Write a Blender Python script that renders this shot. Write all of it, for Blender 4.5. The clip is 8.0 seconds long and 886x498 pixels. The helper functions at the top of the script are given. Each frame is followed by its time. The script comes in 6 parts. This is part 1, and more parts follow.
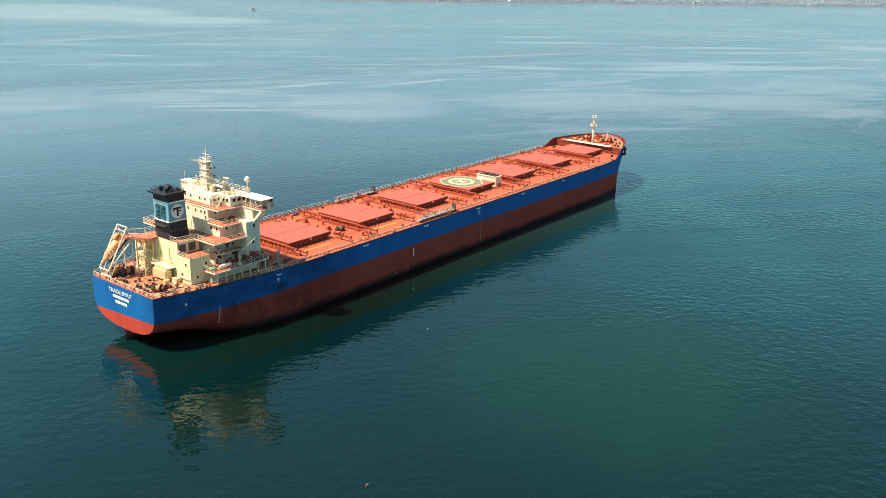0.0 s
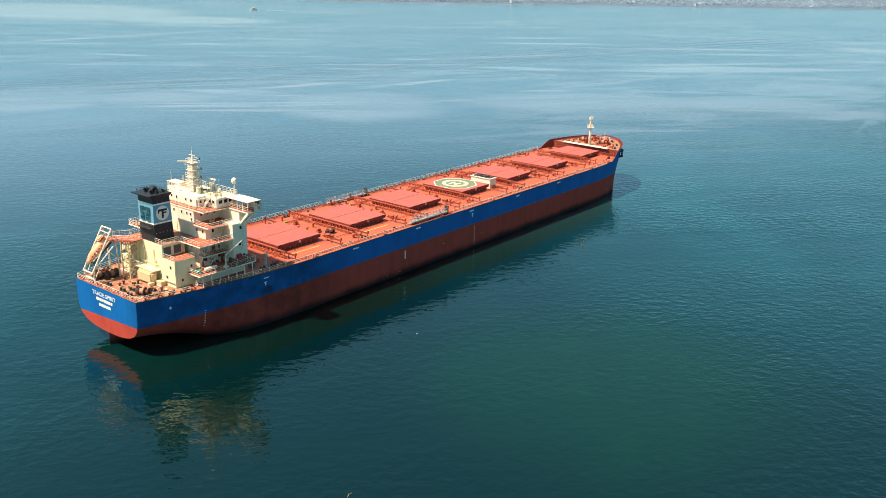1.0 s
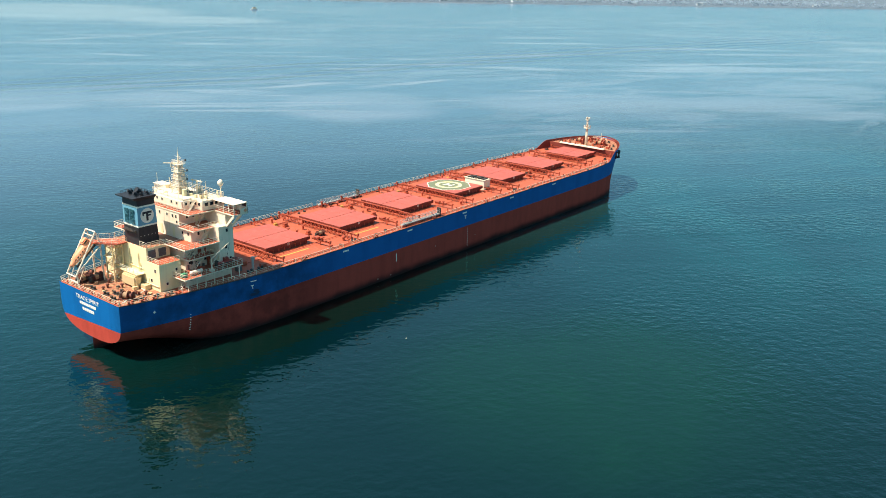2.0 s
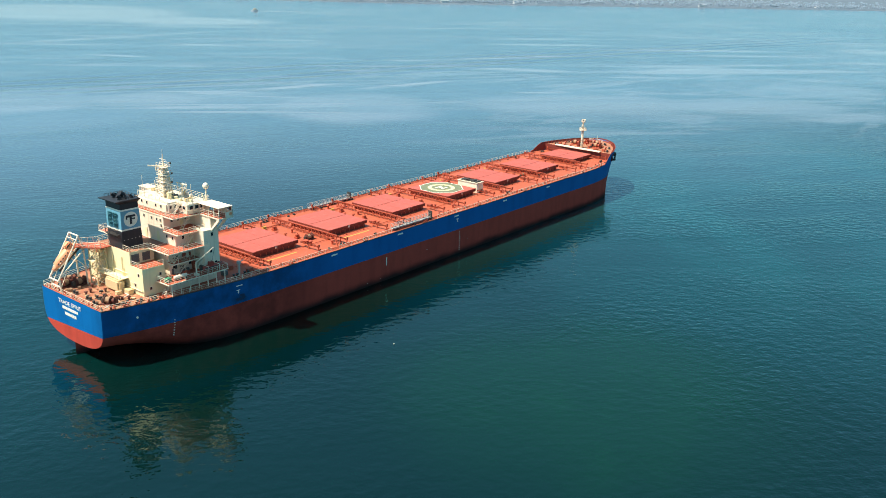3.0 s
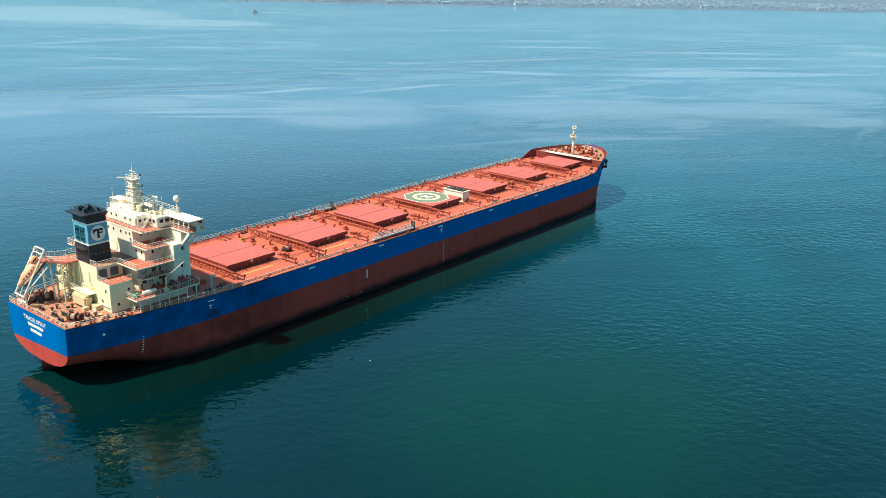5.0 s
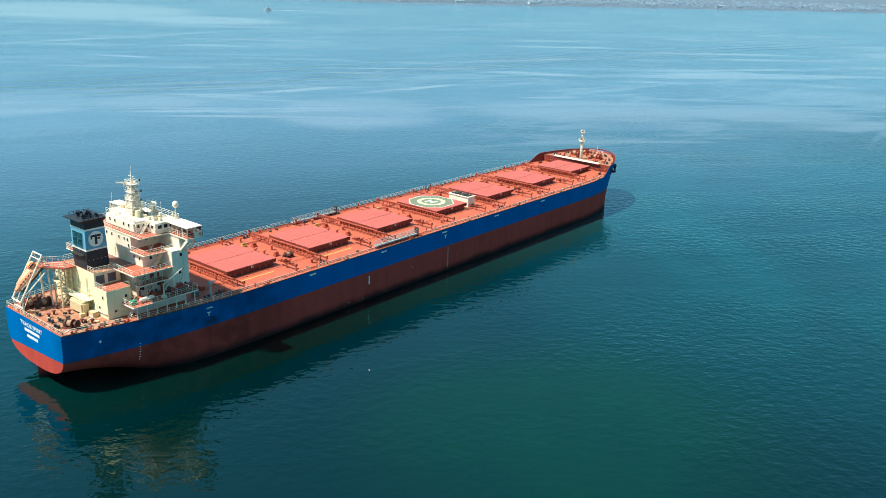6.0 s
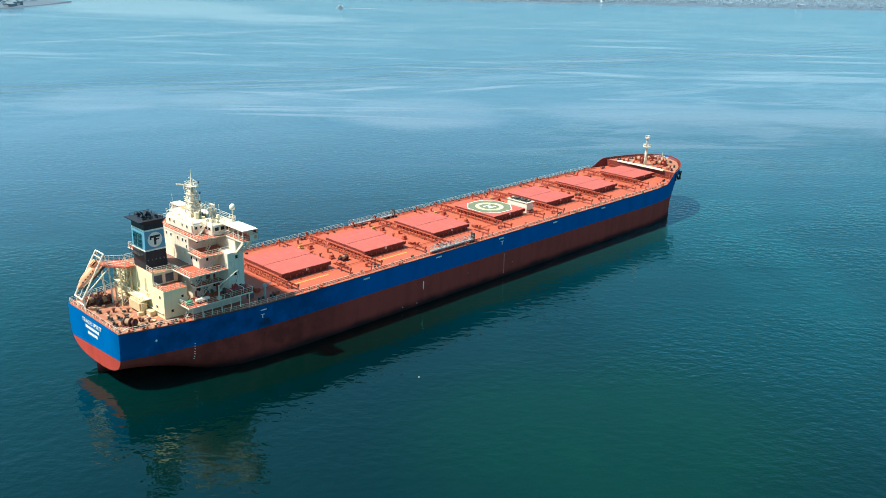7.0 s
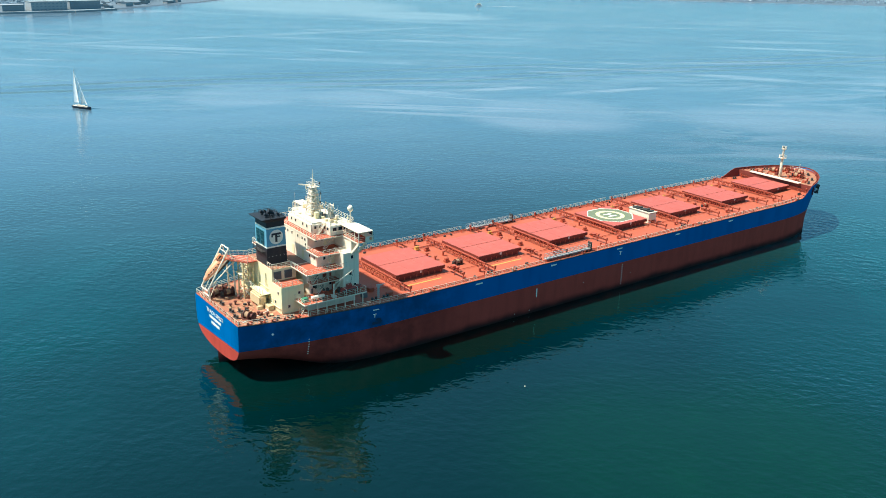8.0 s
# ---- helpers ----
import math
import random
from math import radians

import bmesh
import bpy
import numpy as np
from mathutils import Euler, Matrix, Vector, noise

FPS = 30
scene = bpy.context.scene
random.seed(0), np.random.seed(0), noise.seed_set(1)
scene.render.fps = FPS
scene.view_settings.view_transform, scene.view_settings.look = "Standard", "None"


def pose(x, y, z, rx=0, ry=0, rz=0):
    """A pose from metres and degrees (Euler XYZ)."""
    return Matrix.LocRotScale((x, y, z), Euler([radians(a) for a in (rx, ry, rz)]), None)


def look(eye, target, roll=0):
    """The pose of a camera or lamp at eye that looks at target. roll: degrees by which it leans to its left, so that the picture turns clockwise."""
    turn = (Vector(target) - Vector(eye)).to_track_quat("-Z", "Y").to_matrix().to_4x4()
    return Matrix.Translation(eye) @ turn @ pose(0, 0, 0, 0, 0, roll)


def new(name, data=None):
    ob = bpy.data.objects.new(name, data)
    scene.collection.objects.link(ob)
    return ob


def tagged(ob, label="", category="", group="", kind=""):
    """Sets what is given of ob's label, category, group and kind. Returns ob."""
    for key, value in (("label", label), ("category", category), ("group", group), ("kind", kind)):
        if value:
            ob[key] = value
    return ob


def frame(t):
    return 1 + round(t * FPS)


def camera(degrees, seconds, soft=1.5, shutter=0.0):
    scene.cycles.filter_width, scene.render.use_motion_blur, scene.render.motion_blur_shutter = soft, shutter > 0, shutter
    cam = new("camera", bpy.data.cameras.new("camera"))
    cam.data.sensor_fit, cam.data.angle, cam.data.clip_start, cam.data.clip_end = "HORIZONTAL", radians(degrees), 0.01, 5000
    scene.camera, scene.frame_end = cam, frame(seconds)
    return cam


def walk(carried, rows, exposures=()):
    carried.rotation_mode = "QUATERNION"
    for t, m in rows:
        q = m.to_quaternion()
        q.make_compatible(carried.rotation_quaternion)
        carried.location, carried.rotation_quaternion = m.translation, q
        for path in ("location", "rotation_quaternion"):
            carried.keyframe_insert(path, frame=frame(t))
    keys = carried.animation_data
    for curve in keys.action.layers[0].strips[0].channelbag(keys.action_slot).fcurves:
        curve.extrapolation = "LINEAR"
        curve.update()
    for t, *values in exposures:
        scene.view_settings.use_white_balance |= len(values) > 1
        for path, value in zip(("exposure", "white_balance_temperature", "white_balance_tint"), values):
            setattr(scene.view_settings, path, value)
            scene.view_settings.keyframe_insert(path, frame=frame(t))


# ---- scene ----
cam = camera(53.93, 8.0, 0.9)
# seconds, x, y, z, yaw, pitch, lean
ROWS = [
    (0.0, -90.67, -153.57, 75.39, -52.071, -17.985, 1.294),
    (0.5, -88.75, -153.61, 75.14, -52.021, -17.940, 1.383),
    (1.0, -86.66, -153.53, 74.99, -51.966, -17.939, 1.468),
    (1.5, -84.64, -153.52, 74.90, -51.907, -17.958, 1.471),
    (3.0, -78.71, -154.32, 74.70, -51.638, -17.878, 1.489),
    (3.5, -76.78, -154.38, 74.86, -51.604, -17.860, 1.482),
    (4.0, -74.80, -154.59, 75.13, -51.514, -17.857, 1.422),
    (4.5, -73.02, -154.93, 75.44, -51.438, -17.805, 1.424),
    (5.8, -68.17, -154.60, 76.98, -51.240, -17.940, 1.740),
    (6.0, -67.45, -154.59, 77.29, -50.578, -17.998, 1.760),
    (6.5, -65.95, -154.86, 78.13, -48.533, -18.142, 1.787),
    (7.0, -64.32, -155.34, 78.98, -45.988, -18.300, 1.752),
    (7.5, -62.79, -155.98, 79.94, -41.919, -18.504, 1.652),
    (8.0, -61.38, -157.19, 81.06, -37.033, -18.737, 1.519),
]
walk(cam, [(t, pose(x, y, z, 90 + p, 0, w) @ pose(0, 0, 0, 0, 0, r)) for t, x, y, z, w, p, r in ROWS],
     [(0.0, 0.81, 7900, 19), (1.0, 0.78, 7300, 17), (1.5, 0.76, 7100, 16), (3.0, 0.73, 6800, 13), (4.5, 0.72, 6350, 9), (6.5, 0.72, 6150, 7), (8.0, 0.72, 6150, 7)])

# ---------------------------------------------------------------- light
SUN_TO = Vector((14.7, -8.9, -28.0)).normalized()      # the way the sunlight travels
SUN_ELEV = math.asin(-SUN_TO.z)
world = bpy.data.worlds.new("sky")
scene.world = world
world.use_nodes = True
wn = world.node_tree.nodes
sky = wn.new("ShaderNodeTexSky")
sky.sky_type = "NISHITA"
sky.sun_disc = False
sky.sun_elevation = SUN_ELEV
sky.sun_rotation = math.atan2(-SUN_TO.x, -SUN_TO.y)
sky.air_density, sky.dust_density, sky.ozone_density = 1.0, 1.6, 4.5
wn["Background"].inputs["Strength"].default_value = 0.09
tint = wn.new("ShaderNodeMix")
tint.data_type, tint.blend_type = "RGBA", "MULTIPLY"
tint.inputs["Factor"].default_value = 1.0
tint.inputs["B"].default_value = (0.67, 1.02, 1.07, 1)
world.node_tree.links.new(sky.outputs[0], tint.inputs["A"])
veil = wn.new("ShaderNodeMix")                          # thin bright haze over the whole sky
veil.data_type = "RGBA"
veil.inputs["Factor"].default_value = 0.25
veil.inputs["B"].default_value = (1.35, 4.95, 6.5, 1)
world.node_tree.links.new(tint.outputs["Result"], veil.inputs["A"])
world.node_tree.links.new(veil.outputs["Result"], wn["Background"].inputs["Color"])
sun = new("sun", bpy.data.lights.new("sun", "SUN"))
sun.data.energy, sun.data.angle, sun.data.color = 5.0, radians(0.5), (1.0, 0.93, 0.82)
sun.matrix_world = look((0, 0, 200), Vector((0, 0, 200)) + SUN_TO)


# ---------------------------------------------------------------- materials
def paint(name, rgb, rough=0.5, metal=0.0, gloss=0.3, stain=(0.3, 0.16, 0.08), amount=0.25, scale=0.35, streak=0.0, bump=0.02, fade=0.12, start=0.56, smudge_shade=None, fouling=0.0):
    """Painted steel: large patches, fine grain, and stains that may run downwards."""
    m = bpy.data.materials.new(name)
    m.use_nodes = True
    t = m.node_tree
    n, l = t.nodes, t.links
    b = n["Principled BSDF"]
    b.inputs["Roughness"].default_value, b.inputs["Metallic"].default_value = rough, metal
    b.inputs["Specular IOR Level"].default_value = gloss
    co = n.new("ShaderNodeTexCoord")
    big, fine, run = n.new("ShaderNodeTexNoise"), n.new("ShaderNodeTexNoise"), n.new("ShaderNodeTexNoise")
    big.inputs["Scale"].default_value, big.inputs["Detail"].default_value = scale, 6
    fine.inputs["Scale"].default_value, fine.inputs["Detail"].default_value = scale * 12, 4
    stretch = n.new("ShaderNodeMapping")
    stretch.inputs["Scale"].default_value = (1.6 * streak, 1.6 * streak, 0.07) if streak else (1, 1, 1)
    run.inputs["Scale"].default_value, run.inputs["Detail"].default_value = (1.0 if streak else scale * 3), 5
    l.new(co.outputs["Object"], big.inputs["Vector"])
    l.new(co.outputs["Object"], fine.inputs["Vector"])
    l.new(co.outputs["Object"], stretch.inputs["Vector"])
    l.new(stretch.outputs[0], run.inputs["Vector"])
    ramp = n.new("ShaderNodeValToRGB")
    ramp.color_ramp.elements[0].position, ramp.color_ramp.elements[1].position = start, start + 0.18
    l.new(run.outputs[0], ramp.inputs[0])
    amt = n.new("ShaderNodeMath")
    amt.operation = "MULTIPLY"
    amt.inputs[1].default_value = amount
    l.new(ramp.outputs[0], amt.inputs[0])
    tone = n.new("ShaderNodeMix")
    tone.data_type = "RGBA"
    tone.inputs["A"].default_value = (*[c * (1 - fade) for c in rgb], 1)
    tone.inputs["B"].default_value = (*[min(1, c * (1 + fade * 1.3)) for c in rgb], 1)
    mixed = n.new("ShaderNodeMath")
    mixed.operation = "MULTIPLY_ADD"
    mixed.inputs[1].default_value, mixed.inputs[2].default_value = 0.5, 0.0
    add = n.new("ShaderNodeMath")
    l.new(big.outputs[0], add.inputs[0])
    l.new(fine.outputs[0], add.inputs[1])
    l.new(add.outputs[0], mixed.inputs[0])
    l.new(mixed.outputs[0], tone.inputs["Factor"])
    dirt = n.new("ShaderNodeMix")
    dirt.data_type = "RGBA"
    dirt.inputs["B"].default_value = (*stain, 1)
    l.new(amt.outputs[0], dirt.inputs["Factor"])
    l.new(tone.outputs["Result"], dirt.inputs["A"])
    coat = dirt.outputs["Result"]
    if smudge_shade:
        # smudges on one stretch of the side, also darkening it as shade: x, half length, strength, colour
        gx, reach, strength, shade = smudge_shade
        mp = n.new("ShaderNodeMapping")
        mp.vector_type = "TEXTURE"
        mp.inputs["Location"].default_value = (gx, -13, 8)
        mp.inputs["Scale"].default_value = (reach, 9, 30)
        l.new(co.outputs["Object"], mp.inputs["Vector"])
        far = n.new("ShaderNodeVectorMath")
        far.operation = "LENGTH"
        l.new(mp.outputs[0], far.inputs[0])
        zone = n.new("ShaderNodeMapRange")
        zone.inputs["From Min"].default_value, zone.inputs["From Max"].default_value = 1.0, 0.55
        l.new(far.outputs["Value"], zone.inputs["Value"])
        blot = n.new("ShaderNodeTexNoise")
        blot.inputs["Scale"].default_value, blot.inputs["Detail"].default_value, blot.inputs["Roughness"].default_value = 0.28, 7, 0.62
        l.new(co.outputs["Object"], blot.inputs["Vector"])
        cut = n.new("ShaderNodeMapRange")
        cut.inputs["From Min"].default_value, cut.inputs["From Max"].default_value = 0.25, 0.60
        l.new(blot.outputs[0], cut.inputs["Value"])
        k = n.new("ShaderNodeMath")
        k.operation = "MULTIPLY"
        l.new(zone.outputs[0], k.inputs[0])
        l.new(cut.outputs[0], k.inputs[1])
        k2 = n.new("ShaderNodeMath")
        k2.operation = "MULTIPLY"
        k2.inputs[1].default_value = strength
        l.new(k.outputs[0], k2.inputs[0])
        smear_shade = n.new("ShaderNodeMix")
        smear_shade.data_type = "RGBA"
        smear_shade.inputs["B"].default_value = (*shade, 1)
        l.new(k2.outputs[0], smear_shade.inputs["Factor"])
        l.new(coat, smear_shade.inputs["A"])
        coat = smear_shade.outputs["Result"]
    if fouling:
        # weed and slime up to an uneven line above the water
        up = n.new("ShaderNodeSeparateXYZ")
        l.new(co.outputs["Object"], up.inputs[0])
        edge = n.new("ShaderNodeTexNoise")
        edge.inputs["Scale"].default_value, edge.inputs["Detail"].default_value = 0.16, 6
        l.new(co.outputs["Object"], edge.inputs["Vector"])
        lift = n.new("ShaderNodeMath")
        lift.operation = "MULTIPLY_ADD"
        lift.inputs[1].default_value = 1.6
        l.new(edge.outputs[0], lift.inputs[0])
        l.new(up.outputs["Z"], lift.inputs[2])
        wet = n.new("ShaderNodeMapRange")
        wet.interpolation_type = "SMOOTHSTEP"
        wet.inputs["From Min"].default_value, wet.inputs["From Max"].default_value = fouling + 2.3, fouling + 0.2
        l.new(lift.outputs[0], wet.inputs["Value"])
        weed = n.new("ShaderNodeMix")
        weed.data_type = "RGBA"
        weed.inputs["B"].default_value = (0.045, 0.019, 0.017, 1)
        l.new(wet.outputs[0], weed.inputs["Factor"])
        l.new(coat, weed.inputs["A"])
        coat = weed.outputs["Result"]
    l.new(coat, b.inputs["Base Color"])
    bp = n.new("ShaderNodeBump")
    bp.inputs["Strength"].default_value, bp.inputs["Distance"].default_value = 0.5, bump
    l.new(fine.outputs[0], bp.inputs["Height"])
    l.new(bp.outputs[0], b.inputs["Normal"])
    return m


HULL_BLUE = paint("blue_topside_paint", (0.0, 0.118, 0.335), 0.55, gloss=0.04, amount=0.22, stain=(0.002, 0.05, 0.15), start=0.46, streak=0.2, fade=0.14, smudge_shade=(24, 34, 0.72, (0.003, 0.036, 0.085)))
HULL_RED = paint("red_bottom_paint", (0.44, 0.062, 0.042), 0.7, gloss=0.04, amount=0.25, stain=(0.22, 0.035, 0.024), start=0.45, streak=0.3, fade=0.22, smudge_shade=(24, 32, 0.6, (0.09, 0.020, 0.016)), fouling=0.75)
DECK_RED = paint("red_deck_paint", (0.43, 0.098, 0.048), 0.6, amount=0.6, stain=(0.36, 0.13, 0.075))
HATCH_RED = paint("faded_red_hatch_paint", (0.44, 0.096, 0.067), 0.55, amount=0.22, stain=(0.46, 0.17, 0.12), start=0.5, scale=0.2, fade=0.12)
# dark red of the coamings, also painted shade on the hatch covers' sides
COAMING_SHADE_RED = paint("dark_red_coaming_and_shade_paint", (0.18, 0.034, 0.022), 0.6, amount=0.5, stain=(0.2, 0.08, 0.05), streak=1)
CREAM = paint("cream_house_paint", (0.80, 0.69, 0.41), 0.5, amount=0.28, stain=(0.45, 0.3, 0.16), streak=1, fade=0.05)
WHITE = paint("white_paint", (0.82, 0.69, 0.52), 0.45, amount=0.35, stain=(0.5, 0.36, 0.2), streak=1, fade=0.05)
RAIL = paint("rail_paint", (0.66, 0.58, 0.43), 0.5, amount=0.3, stain=(0.4, 0.2, 0.1))
BLACK = paint("black_funnel_paint", (0.022, 0.024, 0.028), 0.5, amount=0.3, stain=(0.06, 0.05, 0.045), streak=1)
FUNNEL_BLUE = paint("light_blue_funnel_paint", (0.12, 0.32, 0.41), 0.45, amount=0.1)
RIG_RED = paint("red_brown_fitting_paint", (0.40, 0.080, 0.040), 0.6, amount=0.4, stain=(0.25, 0.13, 0.07))
DARK = paint("dark_steel", (0.05, 0.045, 0.04), 0.6, amount=0.3)
YELLOW = paint("yellow_paint", (0.60, 0.30, 0.07), 0.6, amount=0.7, stain=(0.55, 0.18, 0.08))
ORANGE = paint("orange_boat_shell", (0.82, 0.31, 0.15), 0.45, amount=0.35, stain=(0.62, 0.45, 0.32))
ROPE = paint("brown_rope", (0.34, 0.21, 0.12), 0.8, amount=0.4, scale=2.0)
OCHRE = paint("ochre_pipe_paint", (0.74, 0.57, 0.31), 0.5, amount=0.4, stain=(0.4, 0.2, 0.08))
MOOR_DECK = paint("worn_brown_deck_paint", (0.33, 0.125, 0.070), 0.7, amount=0.85, start=0.5, stain=(0.40, 0.27, 0.14), scale=0.5, fade=0.25)
RUST = paint("rust_brown_machinery_paint", (0.125, 0.042, 0.030), 0.65, amount=0.6, stain=(0.24, 0.12, 0.06), scale=1.2)
TAN = paint("tan_tank_paint", (0.62, 0.46, 0.25), 0.5, amount=0.25)
GREEN = paint("green_marking_paint", (0.155, 0.175, 0.10), 0.6, amount=0.45, stain=(0.40, 0.36, 0.22))
MARK = paint("white_marking_paint", (0.80, 0.76, 0.62), 0.6, amount=0.3, stain=(0.5, 0.35, 0.2))
ROOF_COAT = paint("worn_roof_coating", (0.60, 0.52, 0.38), 0.7, amount=0.6, stain=(0.42, 0.33, 0.22), scale=0.8)
LOUVRE = paint("dark_louvre_paint", (0.14, 0.135, 0.125), 0.5, amount=0.2)
GREY = paint("light_grey_paint", (0.42, 0.40, 0.36), 0.5, amount=0.2)
GLASS = paint("dark_window_glass", (0.02, 0.025, 0.03), 0.08, amount=0.0, fade=0.02, bump=0.0)


# films drifting on the sea, painted pale as sky sheen: centre x and y, turn, half length and half width
BROAD_FILMS = [(268, 187, -43, 50, 58), (380, 100, -41, 84, 46), (449, 27, -43, 66, 34), (562, 19, -12, 49, 32), (148, 317, -36, 40, 40), (203, 285, -35, 42, 26), (443, -21, -36, 41, 18)]
FILM_STRIPS = [
    (603, 150, -40, 57, 13), (672, 138, -36, 99, 9), (500, 235, -60, 62, 13), (571, 296, -25, 98, 10), (625, 45, -60, 36, 11),
    (794, 61, -33, 71, 18), (955, 83, -36, 59, 50), (1069, 125, -36, 91, 26), (295, 272, -12, 60, 6), (367, 232, -8, 51, 7),
    (440, 550, -58, 50, 10), (518, 513, -25, 67, 11), (733, 344, -43, 91, 14), (992, 277, -48, 132, 20), (803, 213, -43, 132, 15),
    (322, 507, -58, 40, 8), (402, 148, -34, 26, 7), (868, 548, -34, 310, 9), (340, 662, 5, 330, 10),
]
CALM_REACH = [(610, 1110, -16, 190, 270), (640, 850, -50, 130, 95), (330, 1010, 0, 60, 22)]


def sea_material():
    m = bpy.data.materials.new("sea_water")
    m.use_nodes = True
    n, l = m.node_tree.nodes, m.node_tree.links
    b = n["Principled BSDF"]
    b.inputs["IOR"].default_value = 1.54
    b.inputs["Specular Tint"].default_value = (0.5, 1.0, 1.03, 1)
    co = n.new("ShaderNodeTexCoord")

    def field(scale, stretch, turn, detail, rough=0.5, warp=0.0):
        mp = n.new("ShaderNodeMapping")
        mp.vector_type = "TEXTURE"
        mp.inputs["Rotation"].default_value = (0, 0, radians(turn))
        mp.inputs["Scale"].default_value = (stretch, 1, 1)
        tex = n.new("ShaderNodeTexNoise")
        tex.inputs["Scale"].default_value, tex.inputs["Detail"].default_value = scale, detail
        tex.inputs["Roughness"].default_value, tex.inputs["Distortion"].default_value = rough, warp
        l.new(co.outputs["Object"], mp.inputs["Vector"])
        l.new(mp.outputs[0], tex.inputs["Vector"])
        return tex.outputs[0]

    def ramp(value, a, b_):
        r = n.new("ShaderNodeMapRange")
        r.interpolation_type = "SMOOTHSTEP"
        r.inputs["From Min"].default_value, r.inputs["From Max"].default_value = a, b_
        l.new(value, r.inputs["Value"])
        return r.outputs[0]

    def calc(op, a, c, clamp=False):
        k = n.new("ShaderNodeMath")
        k.operation, k.use_clamp = op, clamp
        for s, v in zip(k.inputs, (a, c)):
            if isinstance(v, (int, float)):
                s.default_value = v
            else:
                l.new(v, s)
        return k.outputs[0]

    # base colours of the water: dark, and lighter where sky reflection is painted in
    body = n.new("ShaderNodeMix")
    body.data_type = "RGBA"
    body.inputs["A"].default_value = (0.0001, 0.0078, 0.0058, 1)
    body.inputs["B"].default_value = (0.0010, 0.0440, 0.0450, 1)
    # slicks: long smooth lanes away from the ship, where the ripples are damped
    place = n.new("ShaderNodeVectorMath")
    place.operation = "DOT_PRODUCT"
    place.inputs[1].default_value = (0.72, 0.69, 0)
    l.new(co.outputs["Object"], place.inputs[0])
    open_water = ramp(place.outputs["Value"], 170, 330)
    lanes = calc("MULTIPLY", ramp(field(0.006, 2.6, -30, 7, 0.62, 2.4), 0.49, 0.66), 0.55)
    threads = calc("MULTIPLY", ramp(field(0.022, 9.0, -42, 6, 0.6, 1.8), 0.54, 0.63), ramp(field(0.005, 1.6, -40, 3), 0.36, 0.56))
    # winding films drawn out by the current
    drift = field(0.0075, 2.6, -22, 5, 0.58, 1.2)
    veins = ramp(calc("ABSOLUTE", calc("SUBTRACT", drift, 0.5), 0.0), 0.032, 0.006)
    drift_b = field(0.017, 3.4, -30, 4, 0.55, 1.0)
    veins_b = ramp(calc("ABSOLUTE", calc("SUBTRACT", drift_b, 0.47), 0.0), 0.026, 0.004)
    veins = calc("MULTIPLY", calc("MAXIMUM", veins, calc("MULTIPLY", veins_b, 0.8)), ramp(field(0.004, 1.5, 20, 3), 0.40, 0.58))
    bend = calc("MULTIPLY", field(0.008, 1.5, 0, 3), 40.0)

    def across(nx, ny):
        """Distance along a level direction, a little bent."""
        d = n.new("ShaderNodeVectorMath")
        d.operation = "DOT_PRODUCT"
        d.inputs[1].default_value = (nx, ny, 0)
        l.new(co.outputs["Object"], d.inputs[0])
        return calc("ADD", d.outputs["Value"], bend)

    # drifting films of known place: an oval each, its rim frayed by noise
    fray = n.new("ShaderNodeTexNoise")
    fray.inputs["Scale"].default_value, fray.inputs["Detail"].default_value, fray.inputs["Roughness"].default_value = 0.02, 6, 0.64
    l.new(co.outputs["Object"], fray.inputs["Vector"])

    def films(ovals, reach, core):
        shift = n.new("ShaderNodeVectorMath")
        shift.operation = "MULTIPLY_ADD"
        shift.inputs[1].default_value = (reach, reach, 0)
        l.new(fray.outputs["Color"], shift.inputs[0])
        base = n.new("ShaderNodeVectorMath")
        base.operation = "SUBTRACT"
        base.inputs[1].default_value = (reach / 2, reach / 2, 0)
        l.new(co.outputs["Object"], base.inputs[0])
        l.new(base.outputs[0], shift.inputs[2])
        total = None
        for cx, cy, turn, long, wide in ovals:
            mp = n.new("ShaderNodeMapping")
            mp.vector_type = "TEXTURE"
            mp.inputs["Location"].default_value = (cx, cy, 0)
            mp.inputs["Rotation"].default_value = (0, 0, radians(turn))
            mp.inputs["Scale"].default_value = (long, wide, 1)
            l.new(shift.outputs[0], mp.inputs["Vector"])
            far = n.new("ShaderNodeVectorMath")
            far.operation = "LENGTH"
            l.new(mp.outputs[0], far.inputs[0])
            one = ramp(far.outputs["Value"], 1.15, core)
            total = one if total is None else calc("MAXIMUM", total, one)
        return total

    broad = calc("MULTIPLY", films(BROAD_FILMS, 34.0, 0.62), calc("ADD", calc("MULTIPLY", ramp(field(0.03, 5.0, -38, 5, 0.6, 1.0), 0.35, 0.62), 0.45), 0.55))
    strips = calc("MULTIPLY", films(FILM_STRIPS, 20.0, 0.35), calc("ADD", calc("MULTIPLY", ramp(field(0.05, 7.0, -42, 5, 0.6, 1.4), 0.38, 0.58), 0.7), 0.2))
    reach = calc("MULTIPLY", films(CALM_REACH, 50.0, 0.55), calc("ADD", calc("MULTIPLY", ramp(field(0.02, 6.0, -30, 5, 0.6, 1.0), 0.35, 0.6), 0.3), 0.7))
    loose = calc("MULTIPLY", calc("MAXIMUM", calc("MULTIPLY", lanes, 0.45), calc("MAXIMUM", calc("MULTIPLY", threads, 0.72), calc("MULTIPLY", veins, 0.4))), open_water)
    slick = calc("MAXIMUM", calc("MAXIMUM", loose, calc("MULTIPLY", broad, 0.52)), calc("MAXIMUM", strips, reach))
    # a train of low parallel waves left by a passing boat
    run = across(0.2, 0.98)
